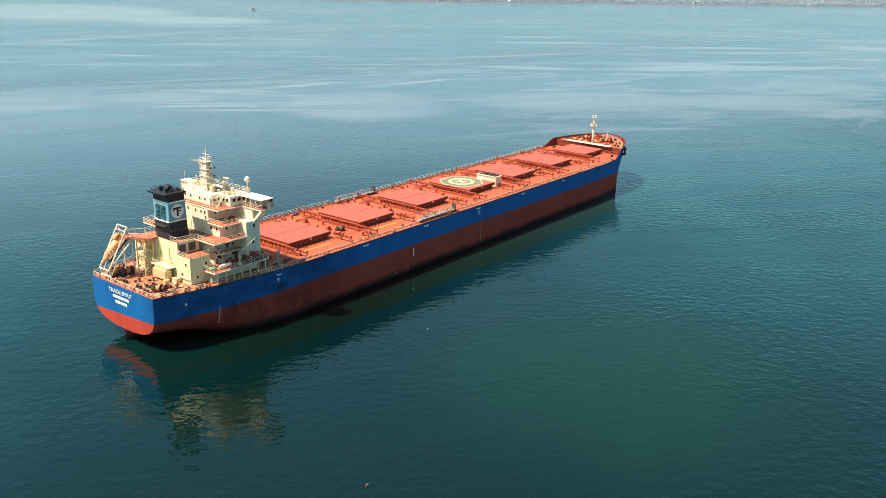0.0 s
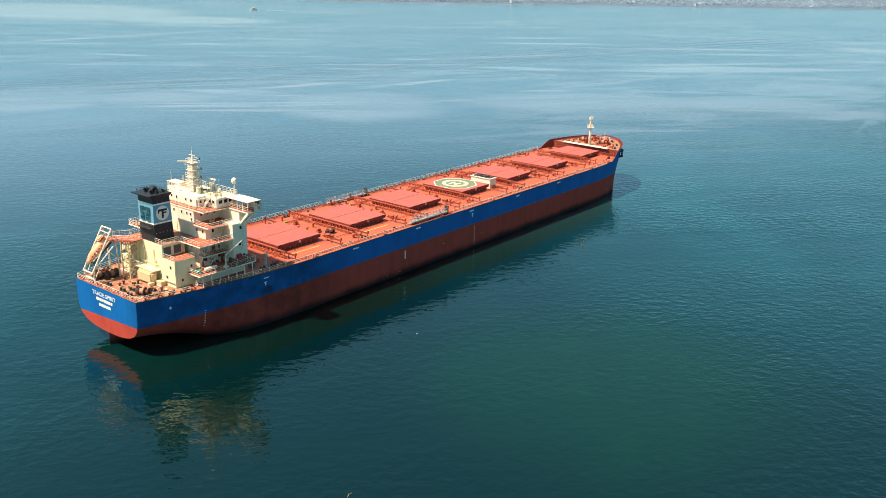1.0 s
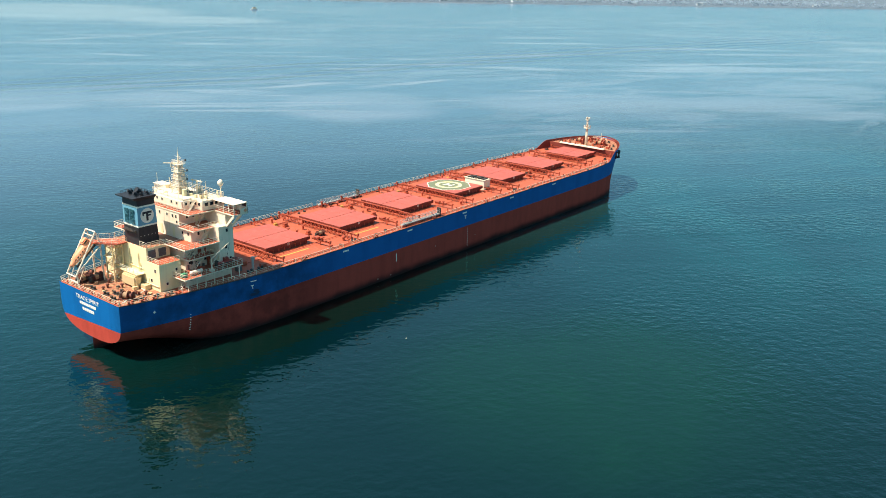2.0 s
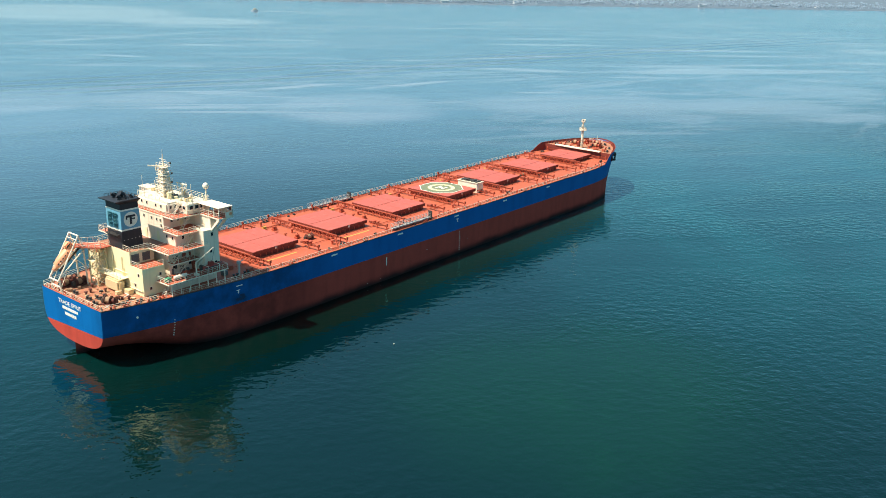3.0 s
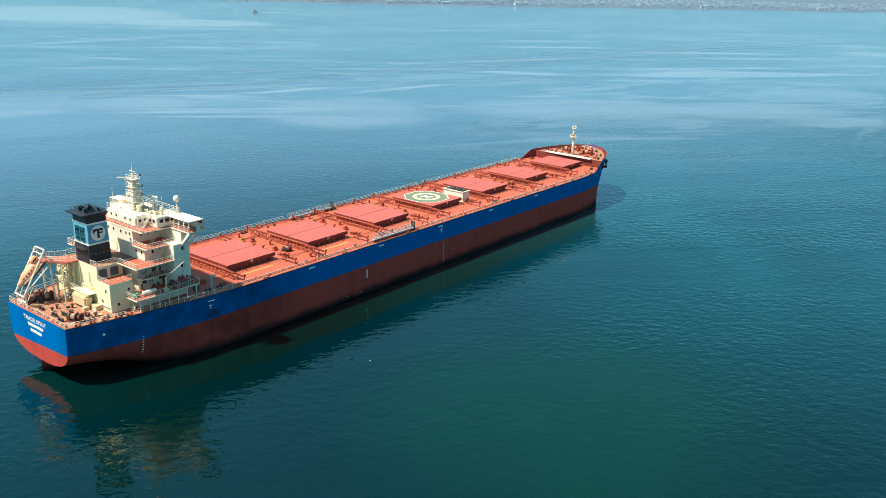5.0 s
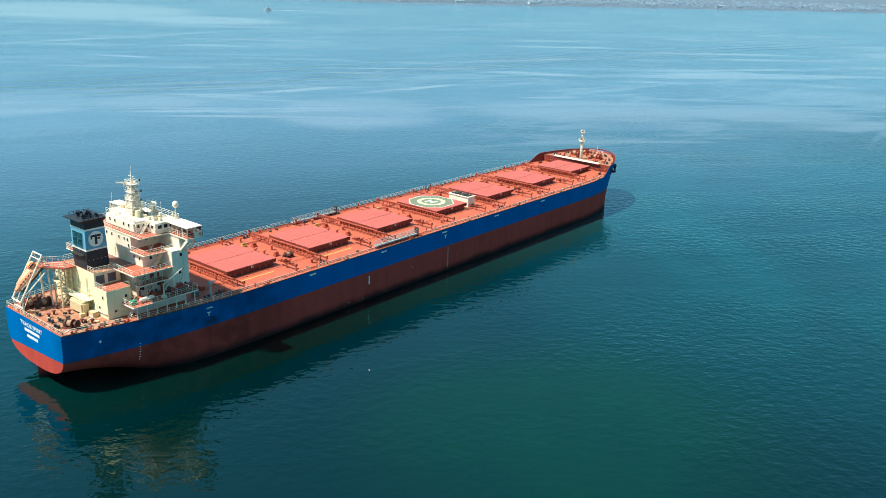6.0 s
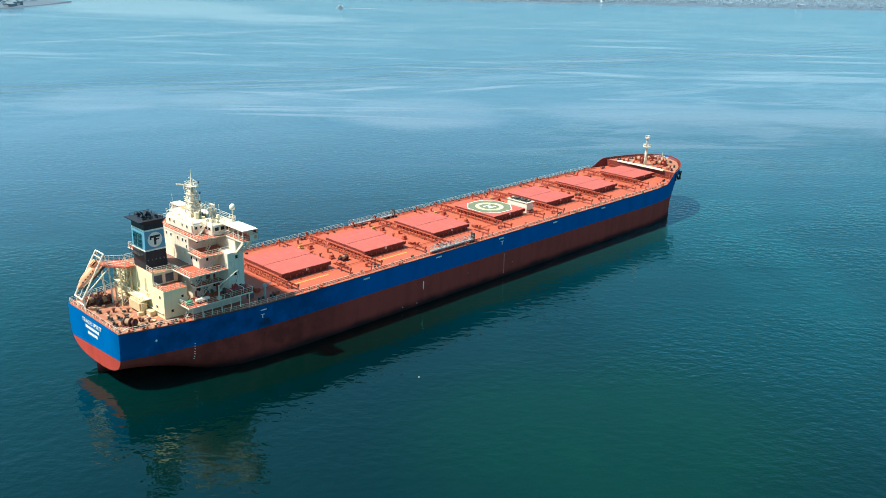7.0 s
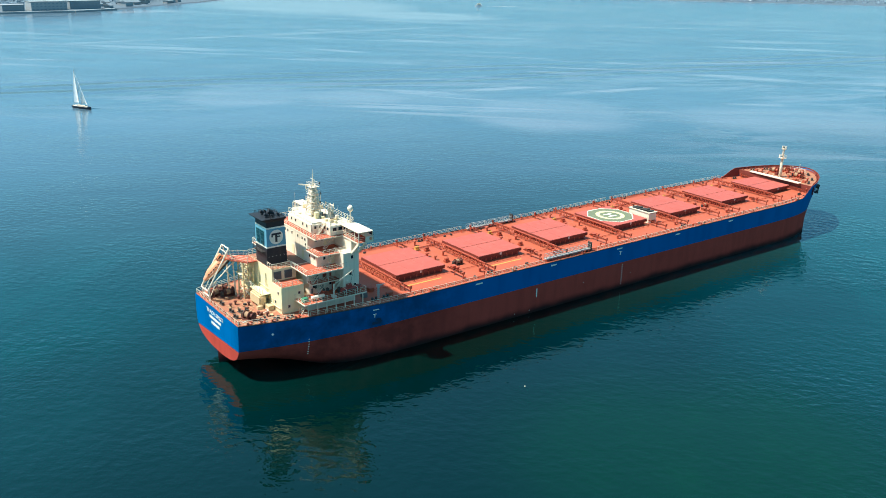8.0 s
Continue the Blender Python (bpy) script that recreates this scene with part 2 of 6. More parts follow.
    train = calc("MULTIPLY", ramp(calc("ABSOLUTE", calc("SUBTRACT", run, 418.0), 0.0), 75.0, 15.0), ramp(field(0.012, 3.0, -11, 3), 0.38, 0.55))
    waves = calc("MULTIPLY", calc("SINE", calc("MULTIPLY", run, 0.27), 0.0), calc("MULTIPLY", train, 0.42))
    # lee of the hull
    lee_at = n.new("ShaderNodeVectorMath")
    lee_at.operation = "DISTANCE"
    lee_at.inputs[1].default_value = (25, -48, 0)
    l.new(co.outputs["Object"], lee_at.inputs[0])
    def round_mask(x, y, rim, core):
        """A soft round mask about a place."""
        at = n.new("ShaderNodeVectorMath")
        at.operation = "DISTANCE"
        at.inputs[1].default_value = (x, y, 0)
        l.new(co.outputs["Object"], at.inputs[0])
        return ramp(at.outputs["Value"], rim, core)

    lee = calc("MAXIMUM", ramp(lee_at.outputs["Value"], 85, 25), round_mask(126, -50, 42, 14))
    cloudy = calc("ADD", calc("MULTIPLY", ramp(field(0.016, 1.5, 40, 4, 0.55, 0.6), 0.36, 0.64), 0.5), 0.5)
    # lighter base colour off bow and quarter, in place of reflected sky
    l.new(calc("MULTIPLY", calc("MAXIMUM", round_mask(245, -72, 208, 60), round_mask(-50, 105, 160, 40)), cloudy), body.inputs["Factor"])
    # a greener patch off the quarter
    green = n.new("ShaderNodeMix")
    green.data_type = "RGBA"
    green.inputs["B"].default_value = (0.0010, 0.0265, 0.0080, 1)
    l.new(body.outputs["Result"], green.inputs["A"])
    l.new(calc("MULTIPLY", round_mask(54, -86, 50, 10), cloudy), green.inputs["Factor"])
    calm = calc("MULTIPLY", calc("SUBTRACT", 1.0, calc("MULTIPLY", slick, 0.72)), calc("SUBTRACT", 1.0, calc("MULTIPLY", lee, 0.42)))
    slick_sheen = n.new("ShaderNodeMix")
    slick_sheen.data_type = "RGBA"
    # base colour paler towards the far shores, in place of reflected sky
    outward = n.new("ShaderNodeVectorMath")
    outward.operation = "DOT_PRODUCT"
    outward.inputs[1].default_value = (0.38, 0.925, 0)
    l.new(co.outputs["Object"], outward.inputs[0])
    far_sheen = n.new("ShaderNodeMix")
    far_sheen.data_type = "RGBA"
    far_sheen.inputs["B"].default_value = (0.074, 0.133, 0.176, 1)
    l.new(ramp(calc("ADD", outward.outputs["Value"], calc("MULTIPLY", bend, 2.0)), 48, 340), far_sheen.inputs["Factor"])
    l.new(green.outputs["Result"], far_sheen.inputs["A"])
    # slicks get a paler base colour in place of mirrored sky
    slick_sheen.inputs["B"].default_value = (0.32, 0.335, 0.36, 1)
    l.new(far_sheen.outputs["Result"], slick_sheen.inputs["A"])
    l.new(calc("MULTIPLY", slick, 0.62), slick_sheen.inputs["Factor"])
    l.new(slick_sheen.outputs["Result"], b.inputs["Base Color"])
    # ripples in metres
    swell = calc("MULTIPLY", field(0.05, 2.2, -40, 2), 0.16)
    chop = calc("MULTIPLY", field(0.5, 1.25, -46, 2, 0.5), 0.20)
    fine = calc("MULTIPLY", field(1.25, 1.4, -38, 2, 0.5), 0.03)
    gusts = calc("ADD", calc("MULTIPLY", ramp(field(0.028, 2.4, -35, 4, 0.55, 0.8), 0.36, 0.64), 0.75), 0.55)
    height = calc("ADD", calc("ADD", swell, waves), calc("MULTIPLY", calc("MULTIPLY", calc("ADD", chop, fine), gusts), calm))
    # the ripples too small to be seen singly far out
    far_out = ramp(place.outputs["Value"], 100, 320)
    l.new(calc("ADD", calc("MULTIPLY", calm, 0.03), calc("ADD", calc("MULTIPLY", far_out, 0.09), 0.03)), b.inputs["Roughness"])
    bp = n.new("ShaderNodeBump")
    bp.inputs["Strength"].default_value, bp.inputs["Distance"].default_value = 1.0, 1.0
    l.new(height, bp.inputs["Height"])
    l.new(bp.outputs[0], b.inputs["Normal"])
    return m


SEA = sea_material()


# ---------------------------------------------------------------- building helpers
def part(name, bm, material, parent=None, label="", smooth=False):
    """Links a bmesh as one mesh object under a thing or a part."""
    me = bpy.data.meshes.new(name)
    bmesh.ops.recalc_face_normals(bm, faces=bm.faces)
    bm.to_mesh(me)
    bm.free()
    for mat in material if isinstance(material, (list, tuple)) else [material]:
        me.materials.append(mat)
    if smooth:
        for p in me.polygons:
            p.use_smooth = True
    ob = new(name, me)
    ob.parent = parent
    return tagged(ob, label)


def again(ob, m, parent=None):
    """One more piece on the same mesh."""
    o = new(ob.name.split(".")[0], ob.data)
    o.parent = parent if parent else ob.parent
    o.matrix_basis = m
    return o


def block(bm, x0, x1, y0, y1, z0, z1, bevel=0.0):
    """An upright box, with bevelled edges if asked."""
    vs = [bm.verts.new((x, y, z)) for z in (z0, z1) for x, y in ((x0, y0), (x1, y0), (x1, y1), (x0, y1))]
    fs = [bm.faces.new([vs[i] for i in f]) for f in ((3, 2, 1, 0), (4, 5, 6, 7), (0, 1, 5, 4), (1, 2, 6, 5), (2, 3, 7, 6), (3, 0, 4, 7))]
    if bevel:
        es = list({e for f in fs for e in f.edges})
        bmesh.ops.bevel(bm, geom=es, offset=bevel, segments=2, affect="EDGES")
    return bm


def prism(bm, outline, z0, z1):
    """An outline of (x, y) carried from z0 up to z1."""
    lo = [bm.verts.new((x, y, z0)) for x, y in outline]
    hi = [bm.verts.new((x, y, z1)) for x, y in outline]
    k = len(outline)
    bm.faces.new(lo[::-1])
    bm.faces.new(hi)
    for i in range(k):
        bm.faces.new((lo[i], lo[(i + 1) % k], hi[(i + 1) % k], hi[i]))
    return bm


def rod(bm, p, q, r, sides=6, r2=None):
    """A round bar from p to q."""
    p, q = Vector(p), Vector(q)
    d = q - p
    turn = d.to_track_quat("Z", "Y").to_matrix()
    rings = []
    for at, rad in ((p, r), (q, r if r2 is None else r2)):
        rings.append([bm.verts.new(at + turn @ Vector((rad * math.cos(a), rad * math.sin(a), 0))) for a in [2 * math.pi * i / sides for i in range(sides)]])
    for i in range(sides):
        bm.faces.new((rings[0][i], rings[0][(i + 1) % sides], rings[1][(i + 1) % sides], rings[1][i]))
    bm.faces.new(rings[0][::-1])
    bm.faces.new(rings[1])
    return bm


def lerp(a, b, t):
    return a + (b - a) * t


def step(a, b, x):
    t = min(1, max(0, (x - a) / (b - a)))
    return t * t * (3 - 2 * t)


# ---------------------------------------------------------------- the sea
def build_sea():
    bm = bmesh.new()
    n = 48
    rim = [bm.verts.new((4700 * math.cos(2 * math.pi * i / n), 4700 * math.sin(2 * math.pi * i / n), 0)) for i in range(n)]
    bm.faces.new(rim)
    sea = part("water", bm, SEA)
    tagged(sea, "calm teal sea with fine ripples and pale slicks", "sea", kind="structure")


build_sea()

# ---------------------------------------------------------------- the ship
ZD = 11.73                    # main deck
HB = 16.13                    # half the beam
XB = 165.0                    # where the bow begins to close
BOW = 210.3                   # foremost point of the rail

ship = tagged(new("cargo_ship"), "blue and red bulk carrier at anchor with seven hatches", "ship")


def blue_edge(x, side):
    """Height at which the blue topside paint ends."""
    return lerp(6.35 if side < 0 else 5.2, 7.0, step(0, 45, x))


def deck_z(x):
    """Height of the deck; forward of the breakwater it is raised."""
    return 14.15 + 0.03 * (x - 192.7) if x > 192.7 else ZD + 0.25 * step(176, 192, x)


def top_of_side(x):
    """Height of the hull's upper edge; forward it is a bulwark."""
    return ZD + 0.12 + 3.0 * step(184.0, 191.5, x) + 0.75 * step(189, 212, x)


def bow_curve(u, rake):
    p, q = lerp(3.5, 3.0, rake), lerp(0.52, 0.62, rake)
    return max(0.0, 1 - u ** p) ** q


def deck_half(x):
    """Half breadth of the deck."""
    if x < 40:
        return HB - 5.35 * (1 - x / 40) ** 2
    if x <= XB:
        return HB
    return bow_half(x, deck_z(x))


def bow_rake(z):
    return min(1.0, max(0.0, (z - 3.5) / 11.5)) ** 1.35


def bow_half(x, z):
    """Half breadth forward, at a height."""
    rake = bow_rake(z)
    return HB * bow_curve(min(1, max(0.0, (x - XB) / (lerp(200.8, BOW, rake) - XB))), rake)


def keel(x):
    """Height of the hull's bottom, which rises to the transom."""
    return max(-7.0, 2.6 - 0.045 * x - 0.0125 * x * x)


def side_half(x, z):
    """Half breadth at a height, abaft the bow."""
    k = keel(x)
    if z <= k:
        return 0.0
    s = max(0.0, (ZD - z) / (ZD - k))
    p = lerp(5.6, 9, step(0, 45, x))
    return deck_half(x) * max(0.0, 1 - s ** p) ** (1 / 2.4)


def hull_piece(name, z_of, material, label):
    """A band of the hull's skin. z_of(x, side): lower and upper edge."""
    bm = bmesh.new()
    levels = 14
    xs = [0, 1, 2, 4, 6, 8, 11, 14, 17, 20, 24, 28, 32, 36, 40, 50, 60, 80, 100, 120, 140, 155, XB]
    us = [1 - (1 - i / 44) ** 1.8 for i in range(1, 45)]
    ends = []
    for side in (-1, 1):
        grid = []
        for x in xs:
            lo, hi = z_of(x, side)
            lo = max(lo, keel(x))
            grid.append([(x, side * side_half(x, z), z) for z in [lerp(lo, hi, (j / levels) ** 1.5) for j in range(levels + 1)]])
        for u in us:
            col = []
            for j in range(levels + 1):
                x = lerp(XB, BOW, u)
                for _ in range(5):
                    lo, hi = z_of(x, side)
                    z = lerp(lo, hi, (j / levels) ** 1.5)
                    rake = bow_rake(z)
                    x = lerp(XB, lerp(200.8, BOW, rake), u)
                col.append((x, side * HB * bow_curve(u, rake), z))
            grid.append(col)
        vs = [[bm.verts.new(p) for p in col] for col in grid]
        for a, b in zip(vs, vs[1:]):
            for j in range(levels):
                bm.faces.new((a[j], b[j], b[j + 1], a[j + 1]))
        ends.append(vs[0])
    for j in range(levels):
        bm.faces.new((ends[0][j], ends[0][j + 1], ends[1][j + 1], ends[1][j]))
    bmesh.ops.remove_doubles(bm, verts=bm.verts, dist=0.002)
    return part(name, bm, material, ship, label)


topside = hull_piece("topside", lambda x, s: (blue_edge(x, s), top_of_side(x)), HULL_BLUE, "blue painted upper hull plating")
underside = hull_piece("underside", lambda x, s: (-7.0, blue_edge(x, s)), HULL_RED, "dull red bottom paint with scuffs")

# rubbing edge along the sheer, and the inner face of the bow's bulwark
bm = bmesh.new()
xs = [lerp(0, 184, i / 60) for i in range(61)]
for side in (-1, 1):
    rows = []
    for x in xs:
        y = deck_half(x)
        rows.append([bm.verts.new((x, side * (y + a), deck_z(x) + b)) for a, b in ((0.05, 0.0), (0.05, 0.14), (-0.12, 0.14), (-0.12, 0.0))])
    for a, b in zip(rows, rows[1:]):
        for j in range(4):
            bm.faces.new((a[j], b[j], b[(j + 1) % 4], a[(j + 1) % 4]))
part("gunwale", bm, DARK, ship)
bm = bmesh.new()
count = 70
rows = []
for i in range(-count, count + 1):
    u = 1 - (abs(i) / count) ** 1.6
    side = -1 if i < 0 else 1
    row = []
    for k, (up, inset) in enumerate(((-0.15, 0.14), (0.5, 0.14), (1.0, 0.14), (1.0, -0.06))):
        x = lerp(184.0, BOW, u)
        for _ in range(6):
            z = lerp(deck_z(x), top_of_side(x) + 0.03, max(0.0, up)) + min(0.0, up)
            x = lerp(184.0, lerp(200.8, BOW, bow_rake(z)) - inset, u)
        y = max(0.0, bow_half(x + inset * 0.7, z) - inset * 0.7) if i else 0.0
        row.append(bm.verts.new((x, side * y, z)))
    rows.append(row)
for a, b in zip(rows, rows[1:]):
    for j in range(3):
        bm.faces.new((a[j], b[j], b[j + 1], a[j + 1]))
bulwark = part("bulwark", bm, COAMING_SHADE_RED, ship, "red inner face of the bow bulwark")
stay = None
for side in (-1, 1):
    for i in range(9):
        x = 193.6 + i * 1.5
        y = deck_half(x) - 0.24
        if stay is None:
            bm = bmesh.new()
            vs = [bm.verts.new(p) for p in ((-0.04, 0, -0.1), (-0.04, 0, 1.0), (-0.04, -0.12, 1.0), (-0.04, -0.55, -0.1), (0.04, 0, -0.1), (0.04, 0, 1.0), (0.04, -0.12, 1.0), (0.04, -0.55, -0.1))]
            for f in ((0, 1, 2, 3), (7, 6, 5, 4), (0, 4, 5, 1), (1, 5, 6, 2), (2, 6, 7, 3), (3, 7, 4, 0)):
                bm.faces.new([vs[k] for k in f])
            stay = part("bulwark_stay", bm, COAMING_SHADE_RED, bulwark)
            stay.matrix_basis = pose(x, side * y, deck_z(x)) @ Matrix.Diagonal((1, side, 1, 1))
        else:
            again(stay, pose(x, side * y, deck_z(x)) @ Matrix.Diagonal((1, side, 1, 1)))


def deck_sheet(name, x0, x1, count, material, label):
    bm = bmesh.new()
    rows = []
    for i in range(count + 1):
        x = lerp(x0, x1, i / count)
        y = max(0.05, deck_half(x) - 0.04)
        z = deck_z(x)
        rows.append([bm.verts.new(p) for p in ((x, -y, z - 0.25), (x, -y, z), (x, 0, z + 0.03), (x, y, z), (x, y, z - 0.25))])
    for a, b in zip(rows, rows[1:]):
        for j in range(4):
            bm.faces.new((a[j], b[j], b[j + 1], a[j + 1]))
        bm.faces.new((a[4], b[4], b[0], a[0]))
    bm.faces.new(rows[0])
    bm.faces.new(rows[-1][::-1])
    return part(name, bm, material, ship, label)


main_deck = deck_sheet("main_deck", 0.05, 192.6, 90, DECK_RED, "orange-red painted main deck with rust stains")
deck_sheet("forecastle_deck", 192.75, 209.72, 30, MOOR_DECK, "red raised forecastle deck crowded with mooring gear")

# rudder
bm = bmesh.new()
outline = [(0.0, 0.0), (0.6, 0.18), (2.4, 0.42), (4.2, 0.36), (4.8, 0.0), (4.2, -0.36), (2.4, -0.42), (0.6, -0.18)]
prism(bm, outline, -6, 2.9)
part("rudder", bm, HULL_RED, ship)


# ---- rails
POST = {}


def railing(points, parent, height=1.1, gap=1.7, bars=3, material=RAIL, name="railing", thick=0.033):
    """Level bars through the points (x, y, z of the deck), and posts that stand under them."""
    bm = bmesh.new()
    for k in range(bars):
        h = height * (k + 1) / bars
        for a, b in zip(points, points[1:]):
            rod(bm, (a[0], a[1], a[2] + h), (b[0], b[1], b[2] + h), thick * (1.25 if k == bars - 1 else 0.8), 4)
    rail = part(name, bm, material, parent)
    places = []
    for a, b in zip(points, points[1:]):
        a, b = Vector(a), Vector(b)
        n = max(1, round((b - a).length / gap))
        places += [a.lerp(b, i / n) for i in range(n)]
    places.append(Vector(points[-1]))
    key = (round(height, 2), material.name)
    for p in places:
        if key not in POST:
            bm = bmesh.new()
            rod(bm, (0, 0, 0), (0, 0, height), thick * 1.35, 5)
            o = part("post", bm, material, rail)
            POST[key] = o.data
        else:
            o = new("post", POST[key])
            o.parent = rail
        o.matrix_basis = Matrix.Translation(p)
    return rail


for side in (-1, 1):
    for x0, x1 in ((0.3, 11.0), (29.5, 55.0), (57.5, 75.5), (93.5, 130.0), (131.5, 184.0)) if side < 0 else ((0.3, 75.0), (92.0, 130.0), (131.5, 184.0)):
        n = max(2, round((x1 - x0) / 6))
        railing([(x, side * (deck_half(x) - 0.25), deck_z(x)) for x in [lerp(x0, x1, i / n) for i in range(n + 1)]], ship, 1.1, 2.0)
railing([(0.25, y, ZD) for y in (-10.5, -5, 0, 5, 10.5)], ship, 1.05, 1.6)


# ---- hatches: coaming, two rolling covers, seams, cleats, and the rails that they roll out on
HATCHES = [(38.9, 52.4, 7.4), (62.4, 75.7, 7.4), (85.2, 98.6, 7.4), (108.4, 121.7, 7.4), (131.4, 144.6, 7.4), (154.6, 167.8, 7.3), (178.2, 191.0, 6.6)]
HT = 13.53
bm = bmesh.new()
block(bm, -0.06, 0.06, -0.34, 0.0, 0, 0.98)
block(bm, -0.16, 0.16, -0.05, 0.0, 0, 0.98)
STAY_MESH = part("coaming_stay", bm, DECK_RED)
bm = bmesh.new()
block(bm, -0.22, 0.22, -0.28, 0.0, -0.22, 0.2, 0.05)
rod(bm, (-0.3, -0.15, 0), (0.3, -0.15, 0), 0.1, 6)
WHEEL_MESH = part("cover_wheel", bm, RIG_RED)
bm = bmesh.new()
block(bm, -0.3, 0.3, -0.16, 0.0, -0.3, 0.3, 0.03)
PLATE_MESH = part("white_marker_plate", bm, MARK)
SPARE = [STAY_MESH, WHEEL_MESH, PLATE_MESH]
for x0, x1, w in HATCHES:
    z0 = deck_z((x0 + x1) / 2)
    zc = HT - 0.72
    bm = bmesh.new()
    block(bm, x0 + 0.5, x1 - 0.5, -w + 0.5, w - 0.5, z0 - 0.05, zc)
    block(bm, x0 + 0.08, x1 - 0.08, -w + 0.08, w - 0.08, zc - 0.16, zc - 0.02)
    coaming = part("hatch_coaming", bm, COAMING_SHADE_RED, ship)
    n = 8
    for side in (-1, 1):
        for i in range(n):
            o = new("coaming_stay", STAY_MESH.data)
            o.parent = coaming
            o.matrix_basis = pose(lerp(x0 + 0.9, x1 - 0.9, i / (n - 1)), side * (w - 0.48), z0) @ Matrix.Diagonal((1, -side * -1, 1, 1))
        for i in range(5):
            y = lerp(-w + 1, w - 1, i / 4)
            o = new("coaming_stay", STAY_MESH.data)
            o.parent = coaming
            o.matrix_basis = pose((x0 + 0.48) if side < 0 else (x1 - 0.48), y, z0, 0, 0, -90 if side < 0 else 90)
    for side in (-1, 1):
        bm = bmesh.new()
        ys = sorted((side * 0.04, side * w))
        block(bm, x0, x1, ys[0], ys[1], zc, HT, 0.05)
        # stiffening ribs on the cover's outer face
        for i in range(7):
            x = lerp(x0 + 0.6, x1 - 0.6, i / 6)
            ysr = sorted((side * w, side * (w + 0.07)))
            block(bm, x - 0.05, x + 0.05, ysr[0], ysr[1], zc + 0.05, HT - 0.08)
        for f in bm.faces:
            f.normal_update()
            # sides take the darker red, shade put into the colour
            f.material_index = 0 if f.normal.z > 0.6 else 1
        cover = part("hatch_cover", bm, [HATCH_RED, COAMING_SHADE_RED], ship)
        for k in (1, 2):
            x = lerp(x0, x1, k / 3)
            ysr = sorted((side * 0.1, side * (w - 0.06)))
            part("weld_seam", block(bmesh.new(), x - 0.035, x + 0.035, ysr[0], ysr[1], HT - 0.02, HT + 0.014), HATCH_RED, cover)
        for i in range(4):
            o = new("cover_wheel", WHEEL_MESH.data)
            o.parent = cover
            o.matrix_basis = pose(lerp(x0 + 0.8, x1 - 0.8, i / 3), side * w, zc + 0.1) @ Matrix.Diagonal((1, -side * -1, 1, 1))
        o = new("white_marker_plate", PLATE_MESH.data)
        o.parent = cover
        o.matrix_basis = pose((x0 + x1) / 2, side * (w + 0.02), zc + 0.33) @ Matrix.Diagonal((1, -side * -1, 1, 1))

for o in SPARE:
    bpy.data.objects.remove(o)


def truss(x, z0, half, inner, lattice):
    """Rails across the deck on posts for the covers to roll on, and a braced walkway girder between them where asked."""
    top = HT - 0.55
    for side in (-1, 1):
        bm = bmesh.new()
        block(bm, x - 0.16, x + 0.16, *sorted((side * inner, side * half)), top - 0.22, top)
        block(bm, x - 0.24, x + 0.24, *sorted((side * inner, side * half)), top - 0.05, top)
        beam = part("cover_rail", bm, RIG_RED, ship, "red steel rail for rolling hatch covers")
        for f in (0.32, 0.66, 0.99) if lattice else (0.45, 0.98):
            y = side * lerp(inner, half - 0.15, f)
            bm = bmesh.new()
            block(bm, x - 0.1, x + 0.1, y - 0.1, y + 0.1, z0 - 0.02, top - 0.2)
            block(bm, x - 0.22, x + 0.22, y - 0.22, y + 0.22, z0 - 0.02, z0 + 0.08)
            part("rail_post", bm, RIG_RED, beam)
        y = side * (half - 0.1)
        part("rail_stop", block(bmesh.new(), x - 0.22, x + 0.22, y - 0.14, y + 0.14, top, top + 0.5), RIG_RED, beam)
    if lattice:
        bm = bmesh.new()
        out = half - 2.5
        block(bm, x - 0.98, x - 0.78, -out, out, top + 0.45, top + 0.65)
        block(bm, x - 0.95, x - 0.8, -out, out, top - 0.75, top - 0.6)
        block(bm, x - 0.2, x - 0.05, -inner, inner, top + 0.22, top + 0.4)
        n = 18
        for i in range(n):
            a, b = lerp(-out, out, i / n), lerp(-out, out, (i + 1) / n)
            if max(abs(a), abs(b)) < inner:
                rod(bm, (x - 0.88, a, top + 0.3), (x - 0.12, b, top + 0.3), 0.07, 4)
            rod(bm, (x - 0.88, b, top + 0.55), (x - 0.88, (a + b) / 2, top - 0.68), 0.09, 4)
            rod(bm, (x - 0.88, a, top + 0.55), (x - 0.88, (a + b) / 2, top - 0.68), 0.09, 4)
        girder = part("lattice_girder", bm, RIG_RED, ship, "red lattice girder across the deck")
        for i in range(5):
            y = lerp(-out + 0.3, out - 0.3, i / 4)
            part("girder_leg", block(bmesh.new(), x - 0.96, x - 0.8, y - 0.08, y + 0.08, z0 - 0.02, top - 0.6), RIG_RED, girder)


for x0, x1, w in HATCHES:
    z0 = deck_z((x0 + x1) / 2)
    half = min(14.3, deck_half(x1) - 1.2)
    truss(x0 - 0.75, z0, half, w + 0.1, True)
    truss(x1 + 0.6, z0, half - 0.6, w + 0.1, False)


